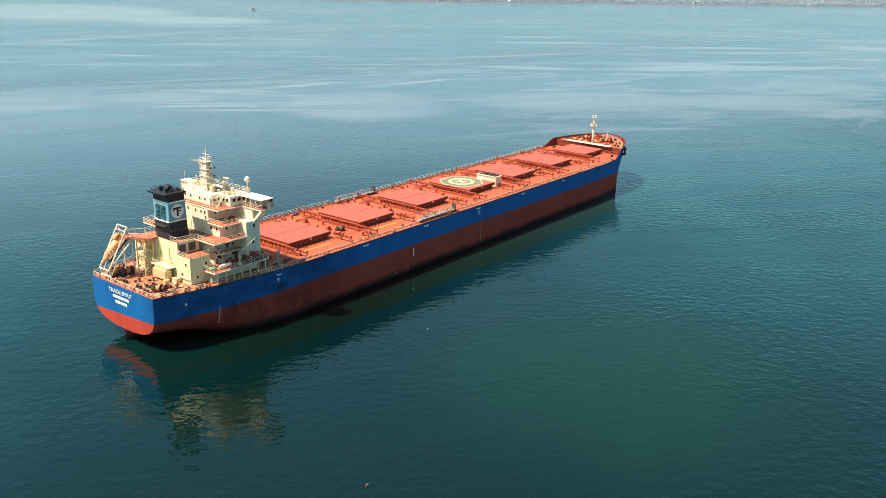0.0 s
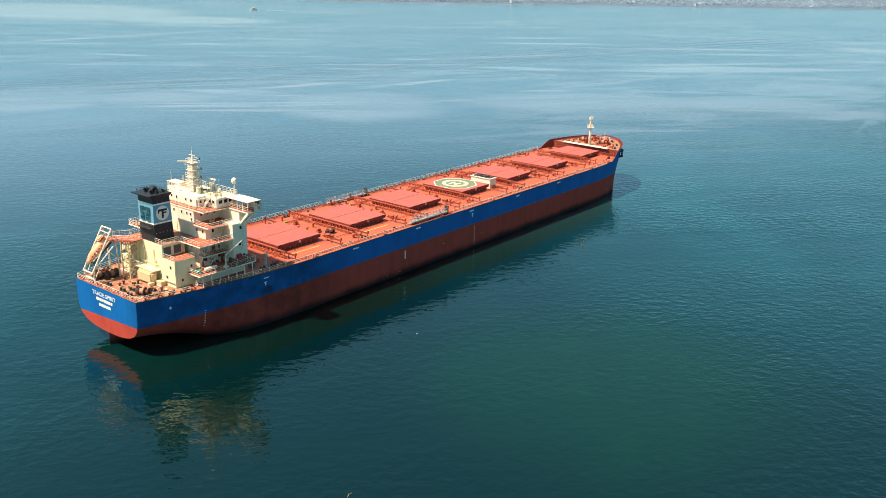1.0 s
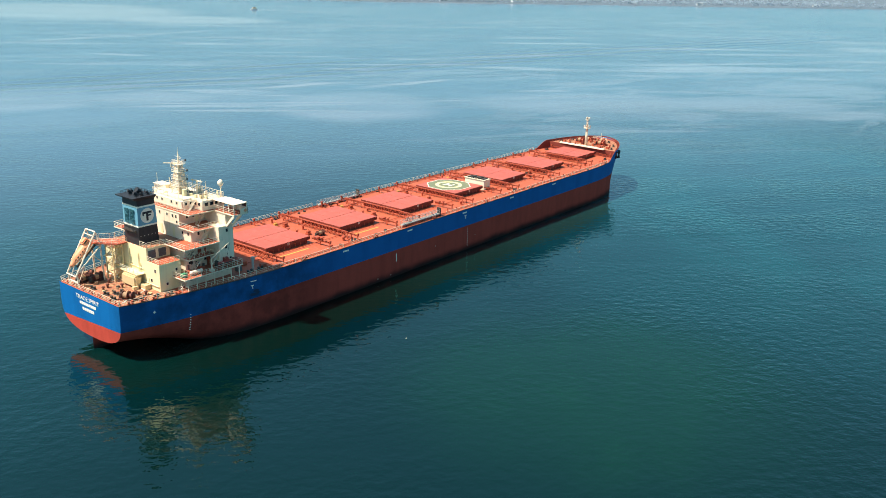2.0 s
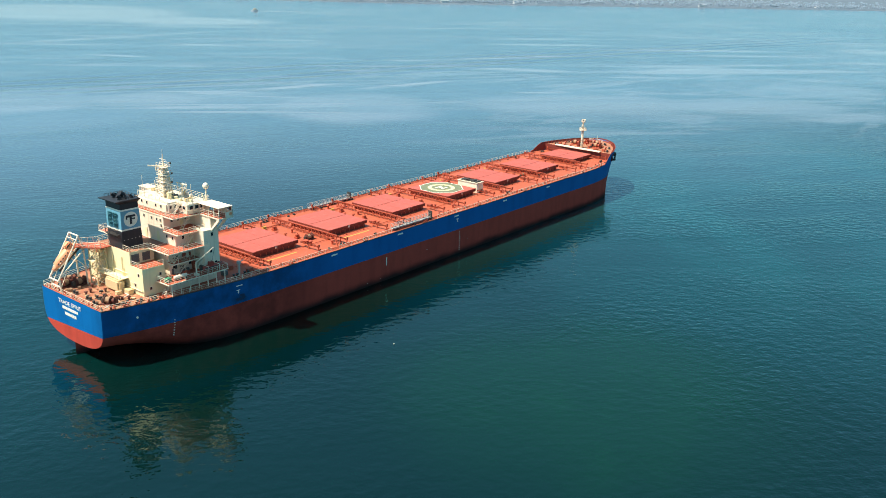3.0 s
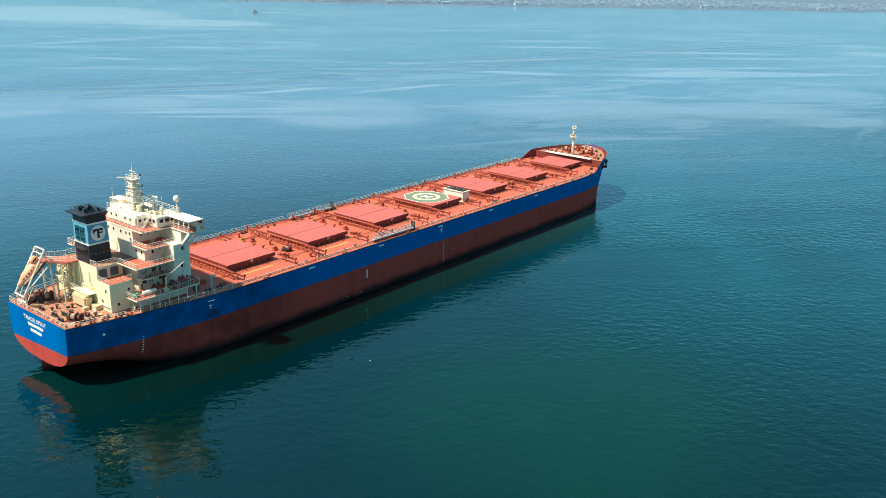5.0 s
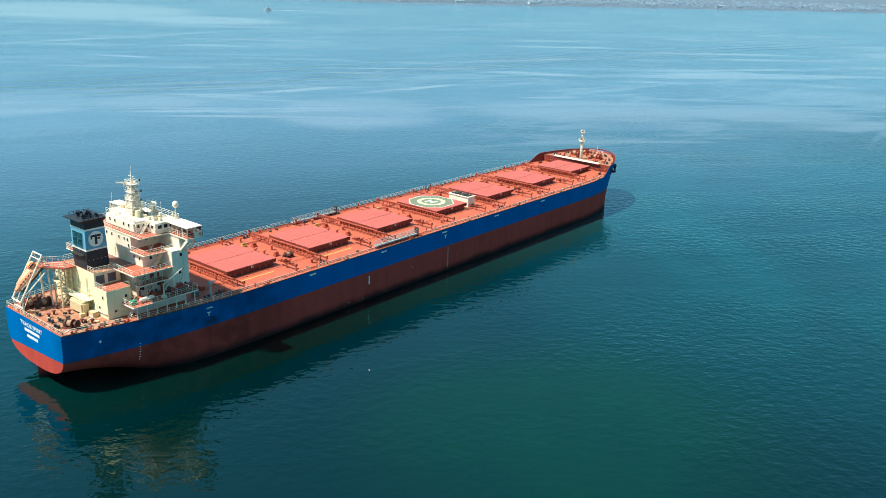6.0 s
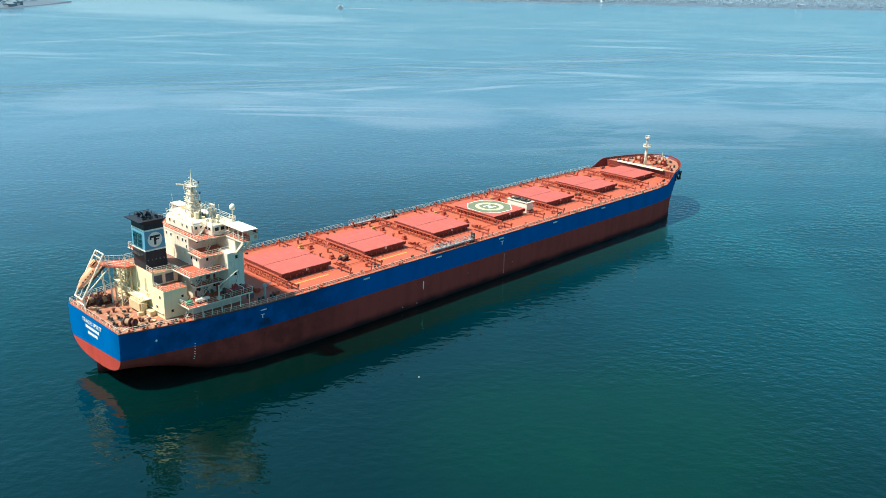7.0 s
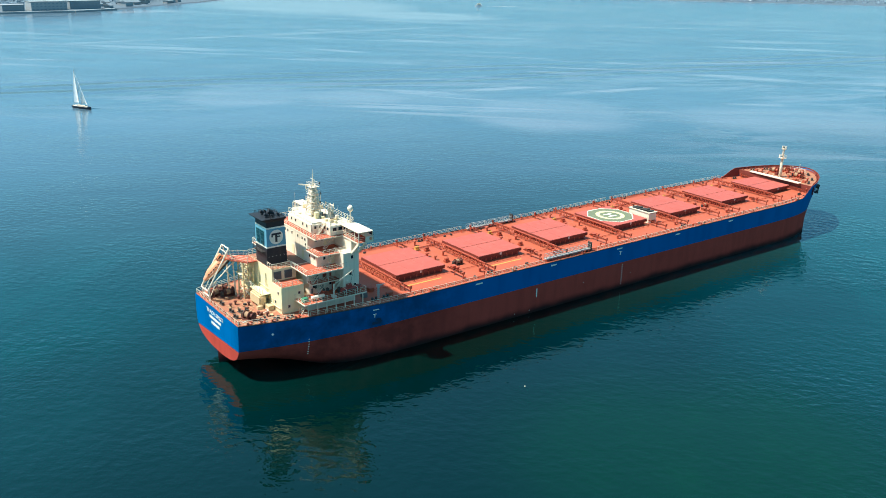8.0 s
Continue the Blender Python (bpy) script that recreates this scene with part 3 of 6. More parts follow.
# ---- gear between the hatches
def winch(x, y, z, turn, size=1.0, colour=RIG_RED, name="mooring_winch"):
    """A drum between flanges on a bed, with its motor."""
    m = pose(x, y, z, 0, 0, turn) @ Matrix.Diagonal((size, size, size, 1))
    bm = bmesh.new()
    block(bm, -0.8, 0.8, -1.7, 1.7, 0, 0.3, 0.05)
    for yy in (-1.5, 0.95):
        block(bm, -0.35, 0.35, yy, yy + 0.22, 0.2, 1.3, 0.05)
    body = part(name, bm, colour, ship)
    body.matrix_basis = m
    bm = bmesh.new()
    rod(bm, (0, -1.3, 0.95), (0, 0.95, 0.95), 0.42, 14)
    for yy in (-1.28, -0.35, 0.83):
        rod(bm, (0, yy, 0.95), (0, yy + 0.1, 0.95), 0.85, 16)
    part("drum", bm, colour, body)
    bm = bmesh.new()
    block(bm, -0.4, 0.4, 1.2, 1.75, 0.3, 1.25, 0.1)
    part("motor", bm, DARK, body)
    bm = bmesh.new()
    rod(bm, (0, -0.25, 0.95), (0, 0.8, 0.95), 0.62, 14)
    part("rope_coil", bm, ROPE, body, "coiled brown mooring rope")
    return body


def bollard(x, y, z, turn=0):
    bm = bmesh.new()
    block(bm, -0.85, 0.85, -0.35, 0.35, 0, 0.14, 0.03)
    for xx in (-0.5, 0.5):
        rod(bm, (xx, 0, 0.1), (xx, 0, 0.55), 0.24, 12)
        rod(bm, (xx, 0, 0.55), (xx, 0, 0.64), 0.31, 12)
    o = part("bollard", bm, DARK, ship, "black double bollard")
    o.matrix_basis = pose(x, y, z, 0, 0, turn)
    return o


def vent(x, y, z, h=1.1, r=0.26, material=DECK_RED):
    bm = bmesh.new()
    rod(bm, (0, 0, 0), (0, 0, h), r, 10)
    rod(bm, (0, 0, h), (0, 0, h + 0.22), r * 1.9, 12, r * 1.5)
    o = part("mushroom_vent", bm, material, ship)
    o.matrix_basis = pose(x, y, z)
    return o


def fairlead(x, y, z, turn=0):
    bm = bmesh.new()
    block(bm, -0.75, 0.75, -0.28, 0.28, 0, 0.22, 0.04)
    for xx in (-0.5, 0.5):
        rod(bm, (xx, 0, 0.2), (xx, 0, 0.62), 0.2, 10)
    o = part("roller_fairlead", bm, RIG_RED, ship)
    o.matrix_basis = pose(x, y, z, 0, 0, turn)
    return o


def hydraulic_unit(x, y, z, material=YELLOW):
    bm = bmesh.new()
    block(bm, -0.6, 0.6, -0.5, 0.5, 0, 0.5, 0.06)
    rod(bm, (-0.5, 0, 0.75), (0.5, 0, 0.75), 0.3, 10)
    rod(bm, (0.2, 0.1, 0.5), (0.2, 0.1, 1.4), 0.07, 6)
    o = part("hydraulic_unit", bm, material, ship, "ochre hydraulic drive unit")
    o.matrix_basis = pose(x, y, z)
    return o


winch(57.9, -5.0, ZD, 90, 0.85, RUST)
winch(150.5, -4.6, ZD, 90, 0.8)
bollard(60.4, -13.9, ZD)
bollard(129.0, -13.9, ZD)
bollard(60.4, 13.9, ZD)
bollard(129.0, 13.9, ZD)
for x0, x1, w in HATCHES:
    z0 = deck_z(x1)
    if x1 < 185:
        hydraulic_unit(x1 + 3.2, 8.6, z0)
        hydraulic_unit(x1 + 5.0, 6.9, z0, RIG_RED)
        hydraulic_unit(x1 + 4.3, -2.2, z0, RIG_RED)
        for dx, y in ((2.6, -8.8), (2.6, 3.4), (6.8, -11.7), (4.9, 11.9), (2.9, 0.4), (6.4, 2.0)):
            vent(x1 + dx, y, z0, 0.8 + 0.3 * random.random(), 0.2 + 0.1 * random.random(), random.choice((DECK_RED, RIG_RED, RIG_RED)))
        # access hatch and a run of pipes along each side
        bm = bmesh.new()
        block(bm, x1 + 2.4, x1 + 3.6, -7.2, -6.0, z0, z0 + 0.7, 0.05)
        block(bm, x1 + 2.3, x1 + 3.7, -7.3, -5.9, z0 + 0.7, z0 + 0.8, 0.03)
        part("access_hatch", bm, RIG_RED, ship)
    for y in (-15.2, 15.2):
        fairlead(x0 + 4.0, math.copysign(min(15.4, deck_half(x0 + 4) - 0.5), y), deck_z(x0 + 4))
for y, a in ((9.2, 0.09), (9.55, 0.07), (-8.6, 0.07)):
    bm = bmesh.new()
    rod(bm, (30, y, ZD + 0.3), (176, y, ZD + 0.3), a, 6)
    for i in range(25):
        block(bm, 31 + i * 6 - 0.06, 31 + i * 6 + 0.06, y - 0.2, y + 0.2, ZD, ZD + 0.3)
    part("deck_pipe", bm, RIG_RED, ship)

# walkway stripes on the deck
for x0, x1 in ((40.0, 49.4), (63.9, 73.4)):
    bm = bmesh.new()
    block(bm, x0, x1, -10.3, -9.85, ZD - 0.02, ZD + 0.022)
    part("deck_stripe", bm, YELLOW, main_deck, "yellow walkway stripe")

# folded accommodation ladders on either side
def gangway(x0, x1, side):
    y = side * 14.6
    top = new("accommodation_ladder")
    tagged(top, "grey folded boarding gangway lying along the ship's rail", "gangway", "boarding gangways")
    bm = bmesh.new()
    block(bm, x0, x1, y - 0.42, y + 0.42, ZD + 0.55, ZD + 0.67)
    n = 24
    for i in range(n):
        x = lerp(x0, x1, (i + 0.5) / n)
        block(bm, x - 0.12, x + 0.12, y - 0.4, y + 0.4, ZD + 0.67, ZD + 0.74)
    part("tread_board", bm, GREY, top)
    for s in (-1, 1):
        bm = bmesh.new()
        yy = y + s * 0.42
        block(bm, x0, x1, yy - 0.05, yy + 0.05, ZD + 0.5, ZD + 0.8)
        rod(bm, (x0, yy, ZD + 1.75), (x1, yy, ZD + 1.75), 0.055, 6)
        for i in range(13):
            x = lerp(x0, x1, i / 12)
            rod(bm, (x, yy, ZD + 0.7), (x, yy, ZD + 1.75), 0.045, 5)
            if i < 12:
                rod(bm, (x, yy, ZD + 0.75), (lerp(x0, x1, (i + 1) / 12), yy, ZD + 1.75), 0.03, 4)
        part("side_frame", bm, GREY, top)
    for x in (x0 + 1.5, (x0 + x1) / 2, x1 - 1.5):
        bm = bmesh.new()
        block(bm, x - 0.12, x + 0.12, y - 0.5, y + 0.5, ZD, ZD + 0.55)
        part("cradle", bm, DARK, top)
    bm = bmesh.new()
    xd = x1 if side > 0 else x1 - 0.4
    block(bm, xd, xd + 0.25, y - 0.6, y + 0.6, ZD, ZD + 2.3)
    part("davit", bm, DARK, top)


gangway(77.0, 92.3, -1)
gangway(75.9, 91.2, 1)

# landing circle painted on the fourth hatch
def flat(name, outline, z0, material, parent, label="", thick=0.012):
    return part(name, prism(bmesh.new(), outline, z0, z0 + thick), material, parent, label)


def ring_of(cx, cy, r, n=40, turn=0.0):
    return [(cx + r * math.cos(turn + 2 * math.pi * i / n), cy + r * math.sin(turn + 2 * math.pi * i / n)) for i in range(n)]


def annulus(name, cx, cy, r0, r1, z0, material, parent, n=48, label="", turn=0.0):
    bm = bmesh.new()
    quad = []
    for i in range(n):
        a = turn + 2 * math.pi * i / n
        quad.append([bm.verts.new((cx + r * math.cos(a), cy + r * math.sin(a), z)) for r, z in ((r0, z0), (r1, z0), (r1, z0 + 0.012), (r0, z0 + 0.012))])
    for i in range(n):
        a, b = quad[i], quad[(i + 1) % n]
        for j in range(4):
            bm.faces.new((a[j], b[j], b[(j + 1) % 4], a[(j + 1) % 4]))
    return part(name, bm, material, parent, label)


CX, CY = 115.2, 0.4
pad = flat("landing_pad", ring_of(CX, CY, 6.7, 8, math.pi / 8), HT + 0.022, GREEN, ship, "green octagonal landing pad marking with a pale ring")
annulus("pad_border", CX, CY, 6.5, 6.75, HT + 0.036, MARK, pad, 8, turn=math.pi / 8)
annulus("pad_ring", CX, CY, 2.9, 4.0, HT + 0.036, paint("pale_yellow_marking", (0.72, 0.62, 0.32), 0.6, amount=0.3), pad)
bm = bmesh.new()
for s in (-1, 1):
    block(bm, CX - 1.5, CX + 1.5, CY + s * 1.0 - 0.25, CY + s * 1.0 + 0.25, HT + 0.036, HT + 0.05)
block(bm, CX - 0.25, CX + 0.25, CY - 0.75, CY + 0.75, HT + 0.036, HT + 0.05)
part("pad_letter", bm, MARK, pad, "white letter H")

# white locker house before the landing pad
bm = bmesh.new()
block(bm, 122.9, 125.9, -6.9, 0.3, ZD, 14.6, 0.05)
locker = part("deck_locker", bm, WHITE, ship, "white deck locker house with a cluttered roof")
bm = bmesh.new()
block(bm, 122.7, 126.1, -7.1, 0.5, 14.6, 14.75)
part("locker_roof", bm, ROOF_COAT, locker)
bm = bmesh.new()
for i in range(5):
    block(bm, 123.2, 125.5, -6.4 + i * 1.3, -5.6 + i * 1.3, 14.75, 15.05 + 0.14 * (i % 2), 0.04)
part("roof_vent", bm, DARK, locker)
bm = bmesh.new()
block(bm, 123.8, 124.7, -6.95, -6.85, ZD + 0.2, ZD + 2.1)
part("door", bm, CREAM, locker)


# pipe runs and small air pipes along the deck edges
rng = random.Random(3)
for side in (-1, 1):
    for off, r in ((1.15, 0.07), (1.5, 0.1)):
        bm = bmesh.new()
        xs = [lerp(34, 186, i / 38) for i in range(39)]
        for a, b in zip(xs, xs[1:]):
            rod(bm, (a, side * (deck_half(a) - off), ZD + 0.3), (b, side * (deck_half(b) - off), ZD + 0.3), r, 5)
        part("deck_pipe", bm, RIG_RED if r < 0.09 else DECK_RED, ship)
AIR_PIPE = None
for side in (-1, 1):
    x = 31.0
    while x < 186:
        x += rng.uniform(1.8, 4.6)
        y = side * (deck_half(x) - rng.uniform(0.7, 2.6))
        if AIR_PIPE is None:
            bm = bmesh.new()
            rod(bm, (0, 0, 0), (0, 0, 0.62), 0.09, 6)
            rod(bm, (0, 0, 0.62), (0, 0, 0.82), 0.19, 8)
            air = part("air_pipe", bm, RIG_RED, ship)
            AIR_PIPE = air.data
            bm = bmesh.new()
            block(bm, -0.3, 0.3, -0.2, 0.2, 0, 0.34, 0.03)
            chock = part("deck_chock", bm, DARK, ship)
            CHOCK = chock.data
            air.matrix_basis, chock.matrix_basis = pose(x, y, ZD), pose(x + 1, y, ZD)
            continue
        o = new(*(("air_pipe", AIR_PIPE) if rng.random() < 0.6 else ("deck_chock", CHOCK)))
        o.parent = ship
        o.matrix_basis = pose(x, y, ZD - 0.01, 0, 0, rng.uniform(0, 90)) @ Matrix.Scale(rng.uniform(0.8, 1.3), 4)
# ---- bow: breakwater, foremast, windlasses, anchor
bm = bmesh.new()
vs = [bm.verts.new(p) for p in ((192.4, -14.0, 11.8), (192.4, -14.0, 14.3), (192.4, 14.0, 14.3), (192.4, 14.0, 11.8), (192.65, -14.0, 11.8), (192.65, -14.0, 14.3), (192.65, 14.0, 14.3), (192.65, 14.0, 11.8))]
for f in ((0, 1, 2, 3), (7, 6, 5, 4), (0, 4, 5, 1), (1, 5, 6, 2), (2, 6, 7, 3), (3, 7, 4, 0)):
    bm.faces.new([vs[k] for k in f])
breakwater = part("breakwater", bm, COAMING_SHADE_RED, ship)
bm = bmesh.new()
block(bm, -0.55, 0.55, -9.3, 9.3, 0, 0.42, 0.06)
beam = part("breakwater_top", bm, WHITE, breakwater, "cream box girder along the breakwater")
beam.matrix_basis = pose(192.4, 0, 14.32, 0, 0, -1.5)

bm = bmesh.new()
rod(bm, (195.3, 0, 14.1), (195.3, 0, 20.8), 0.5, 12, 0.36)
rod(bm, (195.3, 0, 20.8), (195.3, 0, 23.6), 0.34, 10, 0.28)
foremast = part("foremast", bm, WHITE, ship, "cream foremast with two lamp platforms", smooth=True)
for z, r in ((20.6, 1.25), (23.5, 0.75)):
    bm = bmesh.new()
    rod(bm, (195.3, 0, z), (195.3, 0, z + 0.12), r, 12)
    for i in range(8):
        a = i * math.pi / 4
        rod(bm, (195.3 + r * math.cos(a), r * math.sin(a), z), (195.3 + r * math.cos(a), r * math.sin(a), z + 0.9), 0.05, 4)
    for i in range(12):
        a, b = i * math.pi / 6, (i + 1) * math.pi / 6
        for h in (0.45, 0.9):
            rod(bm, (195.3 + r * math.cos(a), r * math.sin(a), z + h), (195.3 + r * math.cos(b), r * math.sin(b), z + h), 0.045, 4)
    part("lamp_platform", bm, WHITE, foremast)
bm = bmesh.new()
for z in (21.0, 24.0):
    rod(bm, (194.9, 0, z), (194.9, 0, z + 0.5), 0.2, 8)
rod(bm, (195.3, 0, 23.6), (195.3, 0, 24.4), 0.12, 6)
part("mast_lamp", bm, DARK, foremast)
bm = bmesh.new()
for s in (-0.25, 0.25):
    rod(bm, (194.7, s, 14.2), (194.8, s, 23.4), 0.04, 4)
for i in range(20):
    rod(bm, (194.75, -0.25, 14.6 + i * 0.42), (194.75, 0.25, 14.6 + i * 0.42), 0.03, 4)
part("ladder", bm, RAIL, foremast)

for x, y, turn, size in ((198.6, -4.2, 0, 1.1), (198.6, 4.2, 0, 1.1), (202.6, -2.4, 20, 0.9), (202.6, 2.6, -20, 0.9)):
    winch(x, y, deck_z(x), turn, size, RIG_RED, "windlass")
for x, y, turn in ((195.2, -10.4, 20), (195.2, 10.4, -20), (200.0, -8.6, 35), (200.0, 8.6, -35), (204.6, -4.4, 50), (204.6, 4.4, -50), (188.0, -12.0, 5), (188.0, 12.0, -5)):
    bollard(x, y, deck_z(x), turn)
for x, y in ((194.5, -7.0), (196.5, 7.5), (200.2, 0.8), (204.9, 0.3), (206.0, -1.5), (193.8, 3.6), (197.3, -8.6), (201.6, 6.4)):
    vent(x, y, deck_z(x), 0.9, 0.25, random.choice((RIG_RED, DECK_RED)))
railing([(205.4, -2.8, deck_z(205)), (206.2, 0, deck_z(206)), (205.4, 2.8, deck_z(205))], ship, 1.4, 1.3)
bm = bmesh.new()
rod(bm, (203.6, -1.6, 14.3), (203.6, -1.6, 18.0), 0.07, 6)
part("jackstaff", bm, RAIL, ship)


rng = random.Random(3)
for x, y, a, b, h in ((194.2, -6.0, 0.8, 1.2, 0.8), (194.0, 6.4, 1.2, 0.8, 0.9), (199.8, -5.9, 0.7, 0.7, 0.7), (200.8, 5.9, 0.9, 0.7, 1.0), (196.6, 2.2, 0.9, 0.9, 0.9), (197.0, -2.0, 0.8, 0.6, 0.7), (205.3, 2.0, 0.8, 1.0, 0.7), (201.0, -0.9, 1.2, 0.8, 0.8), (195.4, 9.0, 0.9, 0.9, 0.8), (195.0, -9.0, 0.7, 1.1, 0.8)):
    part("deck_locker_box", block(bmesh.new(), x - a / 2, x + a / 2, y - b / 2, y + b / 2, deck_z(x) - 0.02, deck_z(x) + h, 0.05), rng.choice((RIG_RED, COAMING_SHADE_RED, DECK_RED)), ship)
for y in (-1.7, 1.7):
    bm = bmesh.new()
    rod(bm, (198.4, y * 2.2, deck_z(198) + 0.5), (204.2, y * 1.5, deck_z(204) + 0.25), 0.16, 8)
    part("anchor_chain", bm, RIG_RED, ship)


def anchor(side):
    bm = bmesh.new()
    rod(bm, (0, 0, 0), (0, 0, 2.2), 0.2, 8)
    block(bm, -0.9, 0.9, -0.32, 0.32, -0.45, 0.2, 0.1)
    for s in (-1, 1):
        rod(bm, (s * 0.75, 0, -0.2), (s * 1.15, 0.2, 1.4), 0.22, 6, 0.08)
    o = part("anchor", bm, DARK, ship, "black stockless anchor housed at the bow")
    o.matrix_basis = pose(200.1, side * 10.75, 10.9, -side * 14, 14, side * -58)
    bm = bmesh.new()
    rod(bm, (0, side * -0.9, 1.9), (0, side * 0.25, 1.9), 0.7, 12)
    part("hawse_pipe", bm, DARK, o)


anchor(-1)
anchor(1)


# ---- accommodation
def solid(name, x0, x1, y0, y1, z0, z1, material=WHITE, parent=None, label="", bevel=0.04):
    return part(name, block(bmesh.new(), x0, x1, y0, y1, z0, z1, bevel), material, parent if parent else ship, label)


bm = bmesh.new()
block(bm, -0.36, 0.36, -0.035, 0.035, -0.42, 0.42, 0.03)
WINDOW = part("window", bm, [GLASS], ship)
WINDOW_MESH = WINDOW.data
bpy.data.objects.remove(WINDOW)
bm = bmesh.new()
for a, b, c, d in ((-0.46, 0.46, 0.40, 0.5), (-0.46, 0.46, -0.5, -0.40), (-0.46, -0.35, -0.4, 0.4), (0.35, 0.46, -0.4, 0.4)):
    block(bm, a, b, -0.05, 0.05, c, d)
FRAME = part("window_frame", bm, WHITE, ship)
FRAME_MESH = FRAME.data
bpy.data.objects.remove(FRAME)
bm = bmesh.new()
block(bm, -0.42, 0.42, -0.05, 0.05, 0, 2.0, 0.04)
rod(bm, (0.28, -0.09, 1.0), (0.28, 0.09, 1.0), 0.05, 6)
DOOR = part("door", bm, CREAM, ship)
DOOR_MESH = DOOR.data
bpy.data.objects.remove(DOOR)


def fix(mesh, name, parent, x, y, z, face, sx=1.0, sz=1.0):
    """A window or door on a wall; face: x for a wall that looks aft or forward, y for one that looks abeam."""
    o = new(name, mesh)
    o.parent = parent
    o.matrix_basis = pose(x, y, z, 0, 0, 90 if face == "x" else 0) @ Matrix.Diagonal((sx, 1, sz, 1))
    return o


def window(parent, x, y, z, face, sx=1.0, sz=1.0):
    fix(WINDOW_MESH, "window", parent, x, y, z, face, sx, sz)
    fix(FRAME_MESH, "window_frame", parent, x, y, z, face, sx, sz)


def floor(name, x0, x1, y0, y1, z, parent=None, colour=DECK_RED):
    """A deck: a pale slab with a red painted top."""
    slab = solid(name, x0, x1, y0, y1, z - 0.22, z, WHITE, parent, "", 0.02)
    part("deck_coating", block(bmesh.new(), x0 + 0.12, x1 - 0.12, y0 + 0.12, y1 - 0.12, z - 0.01, z + 0.015), colour, slab, "red deck coating")
    return slab


def stairs(x0, y0, z0, x1, y1, z1, width=0.8):
    """A steep ship's ladder with treads and handrails."""
    a, b = Vector((x0, y0, z0)), Vector((x1, y1, z1))
    d = (b - a)
    flat_dir = Vector((d.x, d.y, 0)).normalized()
    across = Vector((-flat_dir.y, flat_dir.x, 0)) * width / 2
    bm = bmesh.new()
    for s in (-1, 1):
        rod(bm, a + across * s, b + across * s, 0.09, 4)
        rod(bm, a + across * s + Vector((0, 0, 0.95)), b + across * s + Vector((0, 0, 0.95)), 0.04, 4)
        for k in range(4):
            p = a.lerp(b, k / 3) + across * s
            rod(bm, p, p + Vector((0, 0, 0.95)), 0.035, 4)
    n = 10
    for k in range(n):
        p = a.lerp(b, (k + 0.5) / n)
        rod(bm, p - across, p + across, 0.07, 4)
    return part("stairs", bm, RAIL, ship)


# worn coating on the mooring deck
bm = bmesh.new()
edge = [(x, deck_half(x) - 0.45) for x in (0.45, 2, 4, 6, 8, 10, 12.6)]
prism(bm, [(x, -y) for x, y in edge] + [(x, y) for x, y in edge[::-1]], ZD - 0.1, ZD + 0.036)
part("mooring_deck", bm, MOOR_DECK, ship, "brown worn mooring deck with pale scuffs")

# casing at the stern
casing = solid("engine_casing", 10.0, 15.0, -9.72, 9.72, ZD, 17.4, CREAM, None, "cream engine casing")
upper = solid("upper_casing", 10.0, 15.4, -5.7, 5.7, 17.4, 20.0, CREAM)
for s in (-1, 1):
    ys = sorted((s * 5.72, s * 9.6))
    part("deck_coating", block(bmesh.new(), 10.15, 14.95, ys[0], ys[1], 17.39, 17.43), DECK_RED, casing, "red deck coating")
    railing([(10.1, s * 5.8, 17.4), (10.1, s * 9.6, 17.4), (14.9, s * 9.6, 17.4)], ship, 1.0, 1.2)
    # louvred air intakes
    for x in (11.2, 13.6):
        bm = bmesh.new()
        ys = sorted((s * 5.68, s * 5.76))
        block(bm, x - 0.85, x + 0.85, ys[0], ys[1], 17.75, 19.45)
        lv = part("air_intake", bm, LOUVRE, upper, "dark grey louvred air intake")
        for k in range(9):
            ysl = sorted((s * 5.76, s * 5.84))
            part("slat", block(bmesh.new(), x - 0.8, x + 0.8, ysl[0], ysl[1], 17.82 + k * 0.18, 17.9 + k * 0.18), LOUVRE, lv)
for y, z in ((-8.3, 15.9), (-6.9, 13.6), (6.8, 15.9)):
    window(casing, 9.99, y, z, "x", 0.8, 0.8)
for x, z in ((11.6, 13.2), (13.9, 15.7)):
    window(casing, x, -9.74, z, "y", 0.7, 0.7)
fix(DOOR_MESH, "door", casing, 9.98, -5.6, ZD + 0.25, "x")
fix(DOOR_MESH, "door", casing, 9.98, 3.6, ZD + 0.25, "x")
fix(DOOR_MESH, "door", casing, 14.0, -9.74, ZD + 0.25, "y")
# pipes and a band on the casing's aft wall
bm = bmesh.new()
for y, z1 in ((-3.4, 16.5), (-2.9, 18.6), (0.4, 19.0), (4.7, 17.0)):
    rod(bm, (9.85, y, ZD), (9.85, y, z1), 0.09, 6)
rod(bm, (9.8, -9.4, 12.9), (9.8, 6.0, 12.9), 0.1, 6)
rod(bm, (9.8, -4.5, 15.6), (9.8, 2.0, 15.6), 0.08, 6)
part("casing_pipe", bm, CREAM, casing)

# tank and boxes abaft the casing
bm = bmesh.new()
block(bm, 7.6, 9.2, -4.6, 0.3, ZD + 0.25, ZD + 2.6, 0.3)
for y in (-4.0, -0.3):
    block(bm, 7.8, 9.0, y - 0.15, y + 0.15, ZD, ZD + 0.5)
part("tank", bm, TAN, ship, "tan tank abaft the casing", smooth=False)
solid("deck_box", 8.6, 9.8, -6.6, -4.6, ZD, ZD + 1.0, TAN)
solid("deck_box", 8.4, 9.6, 0.7, 1.7, ZD, ZD + 1.5, OCHRE)
solid("deck_box", 7.0, 8.2, -5.0, -4.2, ZD, ZD + 0.7, TAN)
